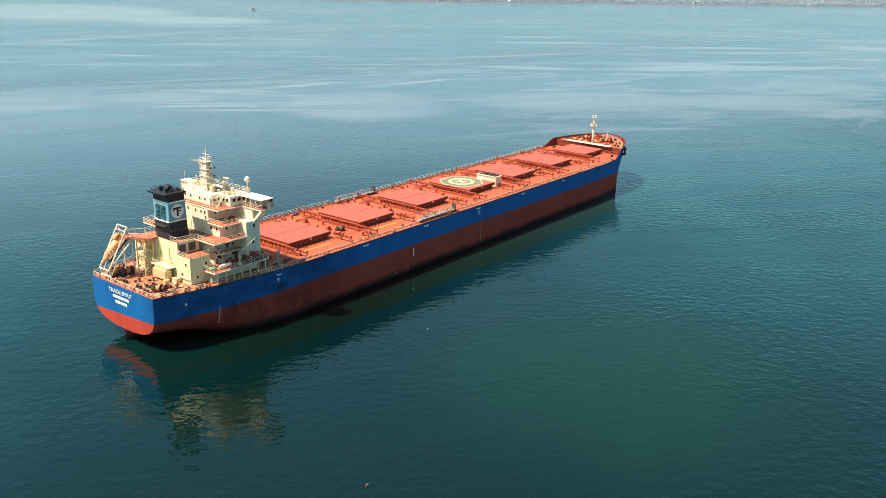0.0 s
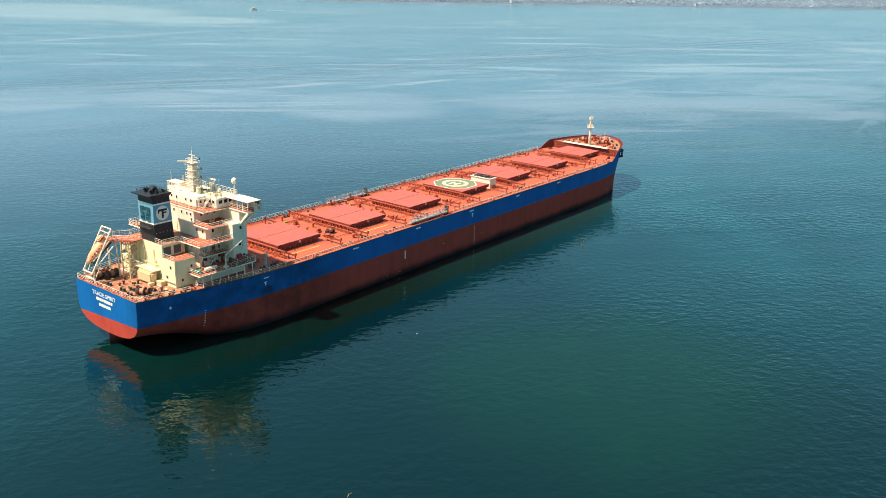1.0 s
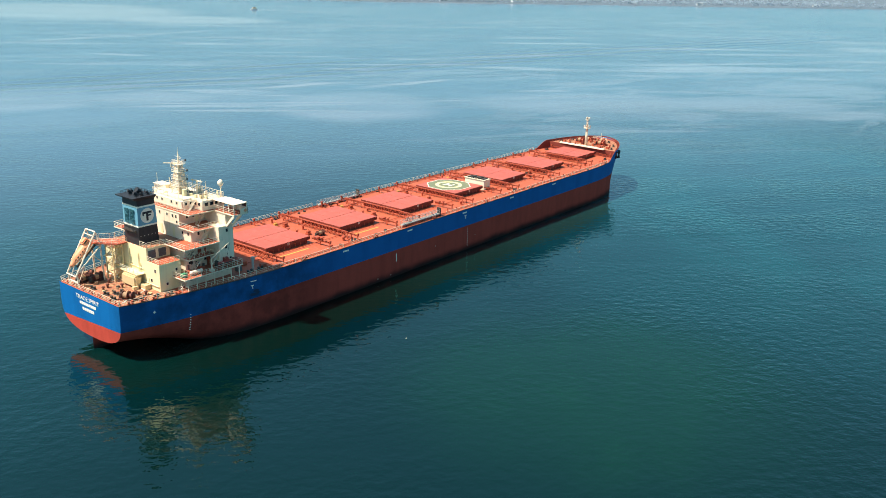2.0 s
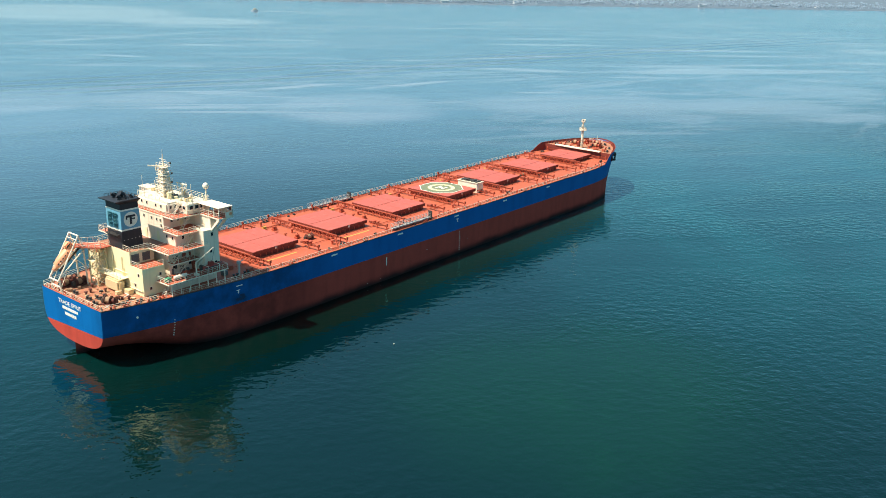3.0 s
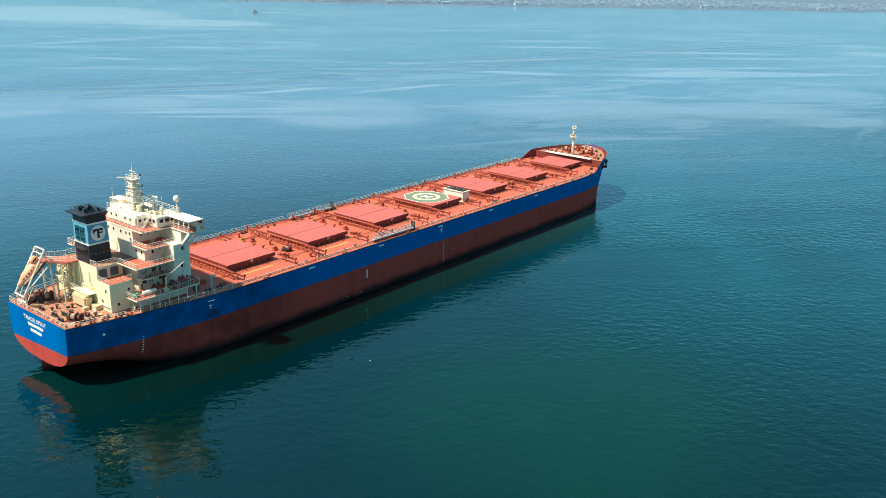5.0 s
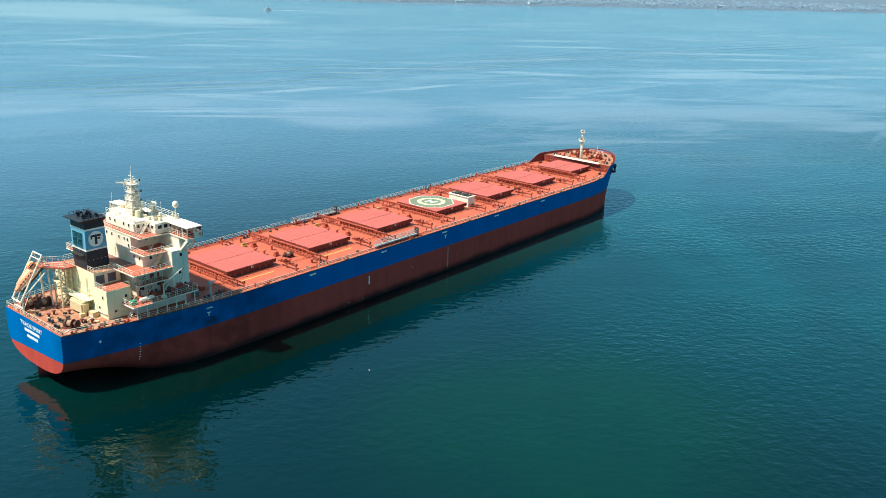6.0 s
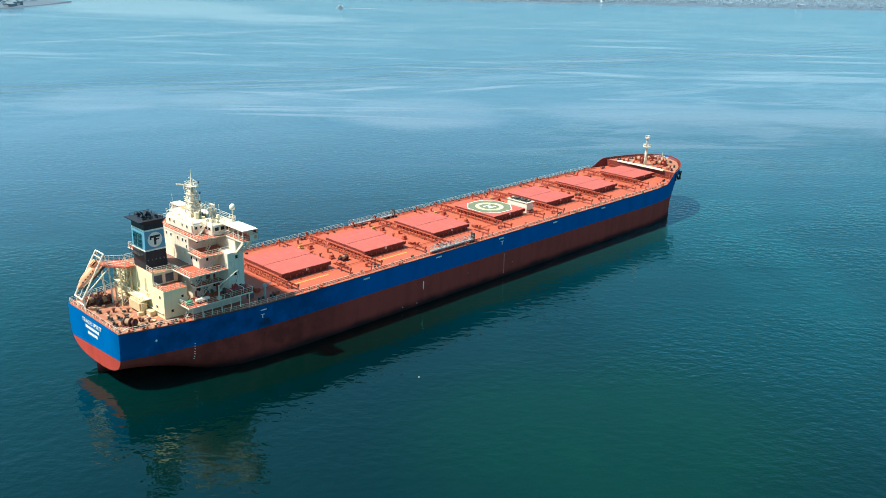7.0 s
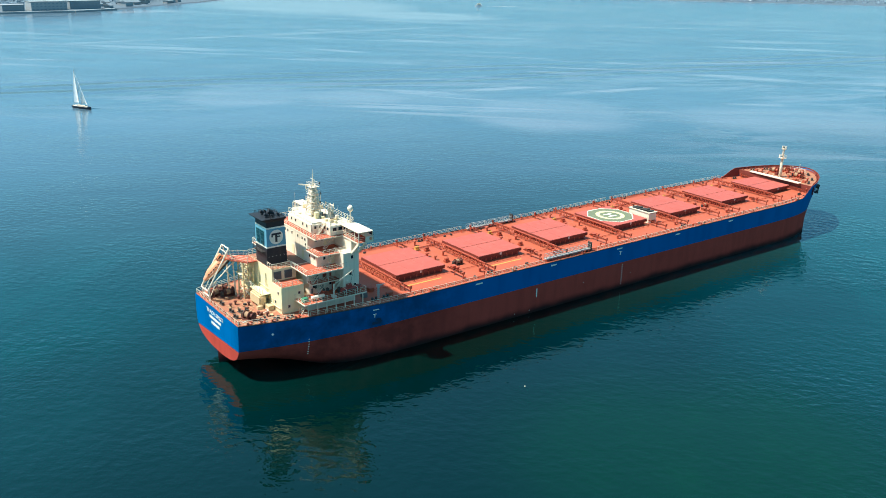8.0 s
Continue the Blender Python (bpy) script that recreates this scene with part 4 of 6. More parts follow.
# low kerb that crosses the mooring deck
bm = bmesh.new()
for a, b in (((1.6, -9.4), (8.6, -6.4)), ((8.6, -6.4), (9.4, 9.0))):
    rod(bm, (a[0], a[1], ZD + 0.1), (b[0], b[1], ZD + 0.1), 0.12, 4)
part("deck_kerb", bm, MARK, ship)

winch(3.5, -8.3, ZD, 25, 1.0, RUST)
winch(3.1, 6.9, ZD, 100, 1.0, RUST)
winch(5.2, 5.6, ZD, 100, 1.0, RUST)
winch(5.2, 9.3, ZD, 60, 0.8, RUST)
for x, y, turn in ((2.2, -3.0, 95), (3.6, -4.2, 95), (1.7, -6.2, 95), (4.8, -4.4, 80), (2.2, 1.8, 90), (8.0, -11.2, 20), (10.6, -12.0, 20), (5.6, -10.2, 20), (12.0, 12.2, -20), (7.0, 11.0, -20)):
    bollard(x, y, ZD, turn)
for i in range(7):
    y = lerp(-9.2, 9.2, i / 6)
    fairlead(0.7, y, ZD, 90)
for x in (2.5, 5.0, 7.2, 9.6, 11.8):
    fairlead(x, -(deck_half(x) - 0.65), ZD, 18)
for x, y in ((5.9, -7.5), (6.5, -1.7), (4.4, 0.2), (6.2, 2.6), (3.0, -0.6), (7.2, -8.8)):
    vent(x, y, ZD, 0.7, 0.2, RUST)

rng = random.Random(8)
for i in range(15):
    x, y = rng.uniform(1.3, 9.2), rng.uniform(-9.4, 9.4)
    if abs(y) > deck_half(x) - 1.2 or (x > 7.2 and -5 < y < 5):
        continue
    a, b, h = rng.uniform(0.25, 0.8), rng.uniform(0.25, 0.8), rng.uniform(0.15, 0.7)
    bm = bmesh.new()
    if i % 3:
        block(bm, -a / 2, a / 2, -b / 2, b / 2, 0, h, 0.04)
    else:
        rod(bm, (0, 0, 0), (0, 0, h), a * 0.4, 10)
        rod(bm, (0, 0, h), (0, 0, h + 0.08), a * 0.55, 10)
    o = part("deck_fitting", bm, rng.choice((RUST, DARK, RUST, TAN, ROPE, DARK)), ship)
    o.matrix_basis = pose(x, y, ZD, 0, 0, rng.uniform(0, 90))
for a, b in (((2.6, -9.6), (2.4, 9.4)), ((4.6, -9.2), (9.2, -7.0)), ((1.2, -8.6), (6.6, -3.6)), ((6.8, -3.2), (6.4, 8.6))):
    bm = bmesh.new()
    rod(bm, (*a, ZD + 0.06), (*b, ZD + 0.06), 0.07, 5)
    part("mooring_rope", bm, ROPE if a[0] > 2 else TAN, ship)

# platform towards the lifeboat, on a braced tower
bm = bmesh.new()
prism(bm, [(5.0, 5.1), (7.8, 0.9), (9.98, 0.9), (9.98, 5.2), (6.4, 7.5), (5.0, 7.5)], 19.85, 20.05)
part("boat_platform", bm, DECK_RED, ship, "red platform leading to the lifeboat")
railing([(9.9, 5.15, 20.05), (6.4, 7.4, 20.05), (5.1, 7.4, 20.05)], ship, 1.05, 1.1)
railing([(5.1, 5.1, 20.05), (7.85, 1.0, 20.05), (9.9, 1.0, 20.05)], ship, 1.05, 1.1)
bm = bmesh.new()
legs = [(7.3, 2.2), (7.3, 4.7), (9.5, 2.2), (9.5, 4.7)]
for x, y in legs:
    rod(bm, (x, y, ZD), (x, y, 19.9), 0.16, 6)
for z in (13.4, 15.3, 17.2, 19.0):
    for a, b in ((0, 1), (1, 3), (3, 2), (2, 0)):
        rod(bm, (*legs[a], z), (*legs[b], z), 0.09, 5)
        rod(bm, (*legs[a], z), (*legs[b], z - 1.9 if z > 13.5 else z - 1.5), 0.06, 4)
part("braced_tower", bm, OCHRE, ship, "ochre braced tower under the boat platform")
stairs(7.4, 3.1, ZD, 9.3, 3.1, 14.5)
stairs(9.3, 2.7, 14.5, 7.5, 2.7, 17.2)
stairs(7.5, 3.9, 17.2, 9.3, 3.9, 20.0)
for z, x0, x1 in ((14.5, 8.7, 9.9), (17.2, 6.6, 7.9)):
    solid("landing", x0, x1, 2.2, 4.7, z - 0.1, z, CREAM)

# gallery along the casing's aft wall, from the tower to the tank
gallery = solid("casing_gallery", 8.2, 9.96, -4.7, 5.6, 14.5, 14.66, CREAM, None, "cream gallery along the casing's aft wall", 0.02)
railing([(8.25, -4.6, 14.66), (8.25, 5.5, 14.66)], gallery, 1.05, 1.2)
for y in (-2.2, 0.4, 5.2):
    part("gallery_bracket", rod(bmesh.new(), (8.3, y, 14.5), (9.95, y, 13.0), 0.07, 5), CREAM, gallery)

# ramp and frame of the free-fall lifeboat
bm = bmesh.new()
for y in (4.9, 8.3):
    rod(bm, (0.9, y, ZD), (0.8, y, 14.2), 0.17, 6)
    rod(bm, (0.5, y, 14.0), (5.5, y, 22.3), 0.15, 6)
    rod(bm, (0.8, y, 14.4), (6.3, y, 19.2), 0.13, 6)
    rod(bm, (6.3, y, 19.2), (6.6, y, ZD), 0.17, 6)
    rod(bm, (5.5, y, 22.3), (6.5, y, 19.0), 0.12, 6)
    rod(bm, (0.9, y, 12.4), (2.6, y, 15.8), 0.08, 5)
    rod(bm, (4.6, y, 17.6), (6.5, y, 15.6), 0.08, 5)
for x, z in ((5.5, 22.3), (0.5, 14.0), (0.9, 12.6), (6.3, 19.2), (3.0, 18.15)):
    if (x, z) != (3.0, 18.15):
        rod(bm, (x, 4.9, z), (x, 8.3, z), 0.15, 6)
rod(bm, (5.0, 4.9, 21.5), (5.0, 8.3, 21.5), 0.1, 6)
part("lifeboat_ramp", bm, paint("cream_frame_paint", (0.78, 0.66, 0.50), 0.5, amount=0.5), ship, "cream launching frame of the lifeboat")


def lifeboat():
    top = new("lifeboat")
    tagged(top, "orange enclosed free-fall lifeboat resting on its launching ramp", "lifeboat")
    bm = bmesh.new()
    n, m = 18, 16
    rings = []
    for i in range(n + 1):
        u = i / n
        x = lerp(-3.3, 3.3, u)
        fat = (1 - abs(2 * u - 1.1) ** 3.2 * 0.8) if u < 0.98 else 0.35
        fat = max(0.42, fat)
        rings.append([bm.verts.new((x, 1.15 * fat * math.cos(a), (1.15 if math.sin(a) > 0 else 0.8) * fat * math.sin(a) + 0.1 * u)) for a in [2 * math.pi * j / m for j in range(m)]])
    for a, b in zip(rings, rings[1:]):
        for j in range(m):
            bm.faces.new((a[j], b[j], b[(j + 1) % m], a[(j + 1) % m]))
    bm.faces.new(rings[0])
    bm.faces.new(rings[-1][::-1])
    for f in bm.faces:
        f.normal_update()
        # upward faces get a paler orange, sunlight put into the colour
        if f.normal.z > 0.5 and abs(f.normal.x) < 0.9:
            f.material_index = 1
    part("shell", bm, [ORANGE, paint("sunlit_canopy_tint", (0.85, 0.60, 0.42), 0.5, amount=0.3)], top, smooth=True)
    bm = bmesh.new()
    block(bm, 1.4, 2.9, -0.6, 0.6, 0.7, 1.75, 0.2)
    cab = part("conning_cupola", bm, ORANGE, top)
    for y in (-0.61, 0.61):
        part("window", block(bmesh.new(), 1.7, 2.6, y - 0.02, y + 0.02, 1.2, 1.5), GLASS, cab)
    for s in (-1, 1):
        part("fender_strip", block(bmesh.new(), -2.6, 2.6, s * 1.13 - 0.06, s * 1.13 + 0.06, -0.12, 0.08, 0.03), WHITE, top)
        part("skid", block(bmesh.new(), -2.8, 3.0, s * 0.6 - 0.08, s * 0.6 + 0.08, -0.95, -0.6), DARK, top)
    for s in (-1, 1):
        for i in range(5):
            x = lerp(-1.9, 0.9, i / 4)
            part("side_light", block(bmesh.new(), x - 0.16, x + 0.16, *sorted((s * 0.92, s * 1.0)), 0.55, 0.8, 0.03), GLASS, top)
        bm = bmesh.new()
        rod(bm, (-2.2, s * 1.02, 0.42), (2.0, s * 1.02, 0.46), 0.035, 5)
        part("grab_rail", bm, WHITE, top)
    top.matrix_basis = pose(3.15, 6.6, 17.95, 0, -40.5, 0)


lifeboat()

# funnel
FX0, FX1, FY0, FY1 = 10.25, 14.8, -3.15, 1.95


def funnel_skin(bm, z0, z1, grow=0.0):
    """A band of the funnel's tapered shell."""
    rings = []
    for z in (z0, z1):
        k = (z - 20.05) / 9.6
        a, b = FX0 + 0.15 * k - grow, FX1 - 0.5 * k + grow
        c, d = FY0 - grow, FY1 + grow
        rings.append([bm.verts.new((x, y, z)) for x, y in ((a, c), (b, c), (b, d), (a, d))])
    for j in range(4):
        bm.faces.new((rings[0][j], rings[0][(j + 1) % 4], rings[1][(j + 1) % 4], rings[1][j]))
    bm.faces.new(rings[0][::-1])
    bm.faces.new(rings[1])
    return bm


funnel = part("funnel", funnel_skin(bmesh.new(), 20.0, 29.4), BLACK, ship, "black funnel with a blue band between white stripes")
part("blue_band", funnel_skin(bmesh.new(), 24.05, 27.75, 0.03), FUNNEL_BLUE, funnel)
for z in (23.75, 27.75):
    part("white_stripe", funnel_skin(bmesh.new(), z, z + 0.32, 0.035), MARK, funnel)
bm = bmesh.new()
rings = []
for z, g in ((29.2, 0.0), (29.75, 0.45), (29.95, 0.5)):
    rings.append([bm.verts.new(p) for p in ((FX0 - g * 2.2, FY0 - g, z), (FX1 - 0.4 + g * 0.5, FY0 - g, z), (FX1 - 0.4 + g * 0.5, FY1 + g, z), (FX0 - g * 2.2, FY1 + g, z))])
for a, b in zip(rings, rings[1:]):
    for j in range(4):
        bm.faces.new((a[j], a[(j + 1) % 4], b[(j + 1) % 4], b[j]))
bm.faces.new(rings[0][::-1])
bm.faces.new(rings[-1])
part("funnel_cap", bm, BLACK, funnel)
for x, y, h, r in ((11.2, -1.9, 1.15, 0.36), (11.4, 0.4, 1.2, 0.36), (12.6, -1.0, 1.5, 0.62), (13.6, -2.3, 1.0, 0.26), (13.5, 0.6, 0.95, 0.26), (12.4, 1.2, 0.9, 0.2), (12.2, -2.5, 0.9, 0.2)):
    bm = bmesh.new()
    rod(bm, (x, y, 29.8), (x, y, 29.95 + h * 0.4), r * 0.9, 12)
    rod(bm, (x, y, 29.95 + h * 0.36), (x - 0.5 * h, y, 29.95 + h * 0.68), r * 0.85, 12)
    rod(bm, (x, y, 29.95), (x, y, 30.08), r * 1.35, 12)
    part("exhaust_pipe", bm, BLACK, funnel)
railing([(10.3, -3.3, 29.95), (14.3, -3.3, 29.95), (14.3, 2.1, 29.95), (10.3, 2.1, 29.95)], funnel, 0.55, 1.1, 2, BLACK)
# emblem: a pale disc with dark bars
def emblem(side):
    y = FY0 - 0.05 if side < 0 else FY1 + 0.05
    cx, cz = 12.45, 25.92
    bm = bmesh.new()
    n = 32
    for ya, yb in ((y, y + side * 0.02),):
        lo = [bm.verts.new((cx + 1.52 * math.cos(2 * math.pi * i / n), ya, cz + 1.52 * math.sin(2 * math.pi * i / n))) for i in range(n)]
        hi = [bm.verts.new((v.co.x, yb, v.co.z)) for v in lo]
        bm.faces.new(lo)
        bm.faces.new(hi[::-1])
        for i in range(n):
            bm.faces.new((lo[i], lo[(i + 1) % n], hi[(i + 1) % n], hi[i]))
    disc = part("emblem_disc", bm, MARK, funnel, "white disc with dark bars")
    bm = bmesh.new()
    ya, yb = sorted((y + side * 0.018, y + side * 0.04))
    block(bm, cx - 1.05, cx + 1.05, ya, yb, cz + 0.42, cz + 0.86)
    block(bm, cx - 0.24, cx + 0.24, ya, yb, cz - 1.05, cz + 0.44)
    block(bm, cx + 0.24, cx + 0.9, ya, yb, cz - 0.1, cz + 0.2)
    block(bm, cx - 1.05, cx - 0.75, ya, yb, cz + 0.05, cz + 0.44)
    part("emblem_bar", bm, BLACK, disc)


emblem(-1)
emblem(1)
# gratings and a ladder on the funnel's aft face
for y in (-1.5, 0.35):
    bm = bmesh.new()
    for k in range(4):
        block(bm, 10.05, 10.2, y - 0.62 + k * 0.38, y - 0.54 + k * 0.38, 24.4, 27.2)
    for z in (24.4, 25.2, 26.0, 26.8, 27.2):
        block(bm, 10.03, 10.2, y - 0.62, y + 0.6, z, z + 0.1)
    part("grating", bm, paint("teal_grating_paint", (0.03, 0.13, 0.15), 0.5), funnel)
bm = bmesh.new()
block(bm, 9.5, 10.2, -2.6, 1.4, 22.9, 23.02)
for y in (-2.6, -1.3, 0, 1.4):
    rod(bm, (9.5, y, 22.95), (9.5, y, 24.0), 0.05, 4)
    rod(bm, (9.5, y, 22.95), (10.2, y, 22.2), 0.05, 4)
rod(bm, (9.5, -2.6, 24.0), (9.5, 1.4, 24.0), 0.05, 4)
rod(bm, (9.5, -2.6, 23.5), (9.5, 1.4, 23.5), 0.04, 4)
part("funnel_gallery", bm, DARK, funnel)
for i in range(5):
    bm = bmesh.new()
    rod(bm, (10.7 + i * 0.85, FY0 - 0.03, 21.9), (10.7 + i * 0.85, FY0 + 0.1, 21.9), 0.09, 8)
    part("vent_hole", bm, GREY, funnel)

# tiers of the house
for s in (-1, 1):
    ys = sorted((s * 5.6, s * 12.6))
    floor("deck_gallery", 14.2, 24.0, ys[0], ys[1], 20.1)
    railing([(14.3, s * 5.9, 20.1), (14.3, s * 12.5, 20.1), (23.4, s * 12.5, 20.1)], ship, 1.05, 1.2)
    ys = sorted((s * 5.3, s * 10.9))
    floor("deck_gallery", 17.7, 24.6, ys[0], ys[1], 22.9)
    railing([(17.8, s * 5.6, 22.9), (17.8, s * 10.8, 22.9), (24.2, s * 10.8, 22.9)], ship, 1.05, 1.2)
    ys = sorted((s * 8.9, s * 11.2))
    floor("deck_gallery", 16.0, 22.6, ys[0], ys[1], 17.3)
    railing([(16.1, s * 9.1, 17.3), (16.1, s * 11.1, 17.3), (22.4, s * 11.1, 17.3)], ship, 1.0, 1.3)
    railing([(10.1, s * 5.6, 20.05), (14.2, s * 5.6, 20.05)], ship, 1.05, 1.0)
railing([(10.15, -5.6, 20.05), (10.15, -3.3, 20.05)], ship, 1.05, 1.0)
# both floors are painted browner to carry the funnel's shadow
part("deck_coating", block(bmesh.new(), 10.1, 15.3, -5.6, 5.6, 19.99, 20.03), MOOR_DECK, upper, "red deck coating")
floor("deck_gallery", 15.4, 18.3, -5.6, 5.6, 20.1, None, paint("shadow_brown_deck_coating", (0.22, 0.105, 0.075), 0.7, amount=0.5))
floor("deck_gallery", 18.2, 19.4, -9.0, 9.0, 25.8)

tier1 = solid("house_tier", 15.2, 26.3, -10.9, 10.9, ZD, 14.3, WHITE)
tier2 = solid("house_tier", 16.6, 26.2, -9.0, 9.0, 14.5, 19.9, WHITE)
bm = bmesh.new()
block(bm, 18.3, 26.2, -9.1, 9.1, 20.1, 22.7)
tier3 = part("house_tier", bm, WHITE, ship)
bm = bmesh.new()
block(bm, 18.3, 26.2, -5.4, 5.4, 22.7, 25.6)
tier4 = part("house_tier", bm, WHITE, ship, "white accommodation block with small square windows")
for s in (-1, 1):
    ys = sorted((s * 9.0, s * 12.5))
    flank = solid("house_flank", 22.6, 26.25, ys[0], ys[1], 14.5, 23.1, WHITE)
    ys = sorted((s * 5.4, s * 12.3))
    solid("house_flank", 24.6, 26.2, ys[0], ys[1], 23.1, 25.6, WHITE)
    for x, z in ((24.6, 22.1), (24.2, 18.6), (25.2, 15.9)):
        window(flank, x, s * 12.51, z, "y", 0.8, 0.9)
    for x, z in ((20.1, 21.7), (21.8, 21.7), (23.0, 21.7)):
        window(tier3, x, s * 9.11, z, "y", 0.75, 0.85)
    fix(DOOR_MESH, "door", tier3, 22.0 if s < 0 else 20.9, s * 9.11, 20.2, "y")
    for x in (20.2, 21.7, 23.5):
        window(tier4, x, s * 5.41, 24.5, "y", 0.75, 0.85)
    fix(DOOR_MESH, "door", tier4, 22.6, s * 5.41, 23.0, "y")
    for x, z in ((17.6, 18.8), (19.4, 18.8), (21.4, 18.8), (17.6, 16.0), (21.4, 16.0)):
        window(tier2, x, s * 9.01, z, "y", 0.75, 0.85)
    fix(DOOR_MESH, "door", tier2, 19.6, s * 9.01, 14.6, "y")
    for i in range(8):
        window(tier1, 16.4 + i * 1.3, s * 10.91, 13.2, "y", 0.95, 0.8)
    for y in (1.3, 3.2, 4.4):
        window(tier4, 18.29, s * y, 24.7, "x", 0.65, 0.75)
    window(tier4, 18.29, s * 4.6, 23.6, "x", 0.65, 0.75)
    for y in (6.3, 8.2):
        window(tier3, 18.29, s * y, 21.7, "x", 0.7, 0.8)
    for y in (1.5, 3.0, 6.5, 8.0):
        window(tier2, 16.59, s * y, 18.7, "x", 0.75, 0.85)
    # front windows, a row on each tier
    for z, half, t in ((21.7, 8.4, tier3), (18.7, 8.4, tier2), (15.9, 8.4, tier2), (24.5, 4.8, tier4)):
        for i in range(4):
            window(t, 26.21, s * half * (i + 0.5) / 4, z, "x", 0.8, 0.9)
fix(DOOR_MESH, "door", tier3, 18.28, -3.3, 20.25, "x")
fix(DOOR_MESH, "door", tier3, 18.28, 0.9, 20.25, "x")

# boat deck, on pillars over the side passage
for s in (-1, 1):
    ys = sorted((s * 9.0, s * 14.0))
    bd = floor("boat_deck", 12.8, 27.2, ys[0], ys[1], 14.5)
    railing([(12.9, s * 9.8, 14.5), (12.9, s * 13.9, 14.5), (27.1, s * 13.9, 14.5), (27.1, s * 12.6, 14.5)], ship, 1.05, 1.3)
    for i in range(7):
        x = lerp(13.9, 26.6, i / 6)
        bm = bmesh.new()
        block(bm, x - 0.08, x + 0.08, s * 13.4 - 0.08, s * 13.4 + 0.08, ZD, 14.3)
        part("pillar", bm, WHITE, bd)
    bm = bmesh.new()
    block(bm, 16.0, 27.0, *sorted((s * 13.35, s * 13.45)), 14.02, 14.3)
    part("fascia", bm, WHITE, bd)
    railing([(x, s * (deck_half(x) - 0.25), ZD) for x in (12.5, 16, 20, 24, 29.4)], ship, 1.05, 1.5)

# bridge
bridge_deck = floor("bridge_deck", 19.3, 28.0, -9.0, 9.0, 25.8)
chart = solid("wheelhouse", 19.35, 22.2, -5.4, 5.4, 25.8, 28.1, WHITE, None, "white wheelhouse with a band of dark windows", 0.35)
wheel = solid("wheelhouse", 22.0, 27.6, -8.4, 8.4, 25.8, 27.9, WHITE, None, "", 0.1)
for s in (-1, 1):
    for x in (23.0, 24.3, 25.6, 26.8):
        window(wheel, x, s * 8.41, 27.15, "y", 1.25, 0.9)
    for y in (6.1, 7.4):
        window(wheel, 21.99, s * y, 27.15, "x", 1.1, 0.8)
    for i in range(5):
        window(wheel, 27.61, s * (i + 0.5) * 1.65, 27.15, "x", 1.7, 0.95)
    for y in (1.6, 3.4):
        window(chart, 19.34, s * y, 27.2, "x", 0.7, 0.7)
    for x in (20.2, 21.3):
        window(chart, x, s * 5.41, 27.2, "y", 0.7, 0.7)
    railing([(18.3, 0, 25.8), (18.3, s * 8.9, 25.8), (24.4, s * 8.9, 25.8)], ship, 1.05, 1.2)
    # wing: deck, roof on thin posts, rails, and the bracket below
    tip = 15.4 if s < 0 else 12.4
    wing = floor("bridge_wing", 24.4, 28.0, *sorted((s * 9.0, s * tip)), 25.8)
    roof = solid("wing_roof", 24.4, 27.9 if s < 0 else 26.8, *sorted((s * 8.5, s * (tip + 0.05))), 27.86, 28.02, WHITE, wing, "white wing roof on thin posts")
    for x in (24.6, 26.2, 27.8 if s < 0 else 26.6):
        for y in [lerp(10.2, tip - 0.15, k / 3) for k in range(4)]:
            if x == 26.2 and y < tip - 0.2:
                continue
            bm = bmesh.new()
            block(bm, x - 0.06, x + 0.06, s * y - 0.06, s * y + 0.06, 25.8, 27.86)
            part("wing_post", bm, WHITE, wing)
    bm = bmesh.new()
    block(bm, 27.85, 27.95, *sorted((s * 9.0, s * tip)), 25.8, 26.9)
    block(bm, 26.2, 28.0, *sorted((s * (tip - 0.1), s * tip)), 25.8, 26.9)
    part("wind_screen", bm, WHITE, wing)
    if s < 0:
        for y in (9.9, 11.3, 12.7, 14.1):
            part("wing_pane", block(bmesh.new(), 27.87, 27.93, s * (y + 1.2), s * y, 26.95, 27.8), GLASS, wing)
    railing([(24.5, s * 9.0, 25.8), (24.5, s * (tip - 0.1), 25.8), (26.2, s * (tip - 0.05), 25.8)], ship, 1.1, 1.15)
    bm = bmesh.new()
    for xa, xb in ((24.45, 24.75), (26.1, 26.4)):
        vs = [bm.verts.new((x, s * y, z)) for x in (xa, xb) for y, z in ((12.4, 22.6), (tip + 0.02, 25.4), (tip - 0.05, 25.6), (tip - 0.6, 25.6), (12.4, 23.1))]
        for f in ((0, 1, 2, 3, 4), (9, 8, 7, 6, 5), (0, 5, 6, 1), (1, 6, 7, 2), (2, 7, 8, 3), (3, 8, 9, 4), (4, 9, 5, 0)):
            bm.faces.new([vs[k] for k in f])
    part("wing_bracket", bm, WHITE, wing)
part("deck_coating", block(bmesh.new(), 22.1, 27.5, -8.3, 8.3, 27.895, 27.92), ROOF_COAT, wheel)

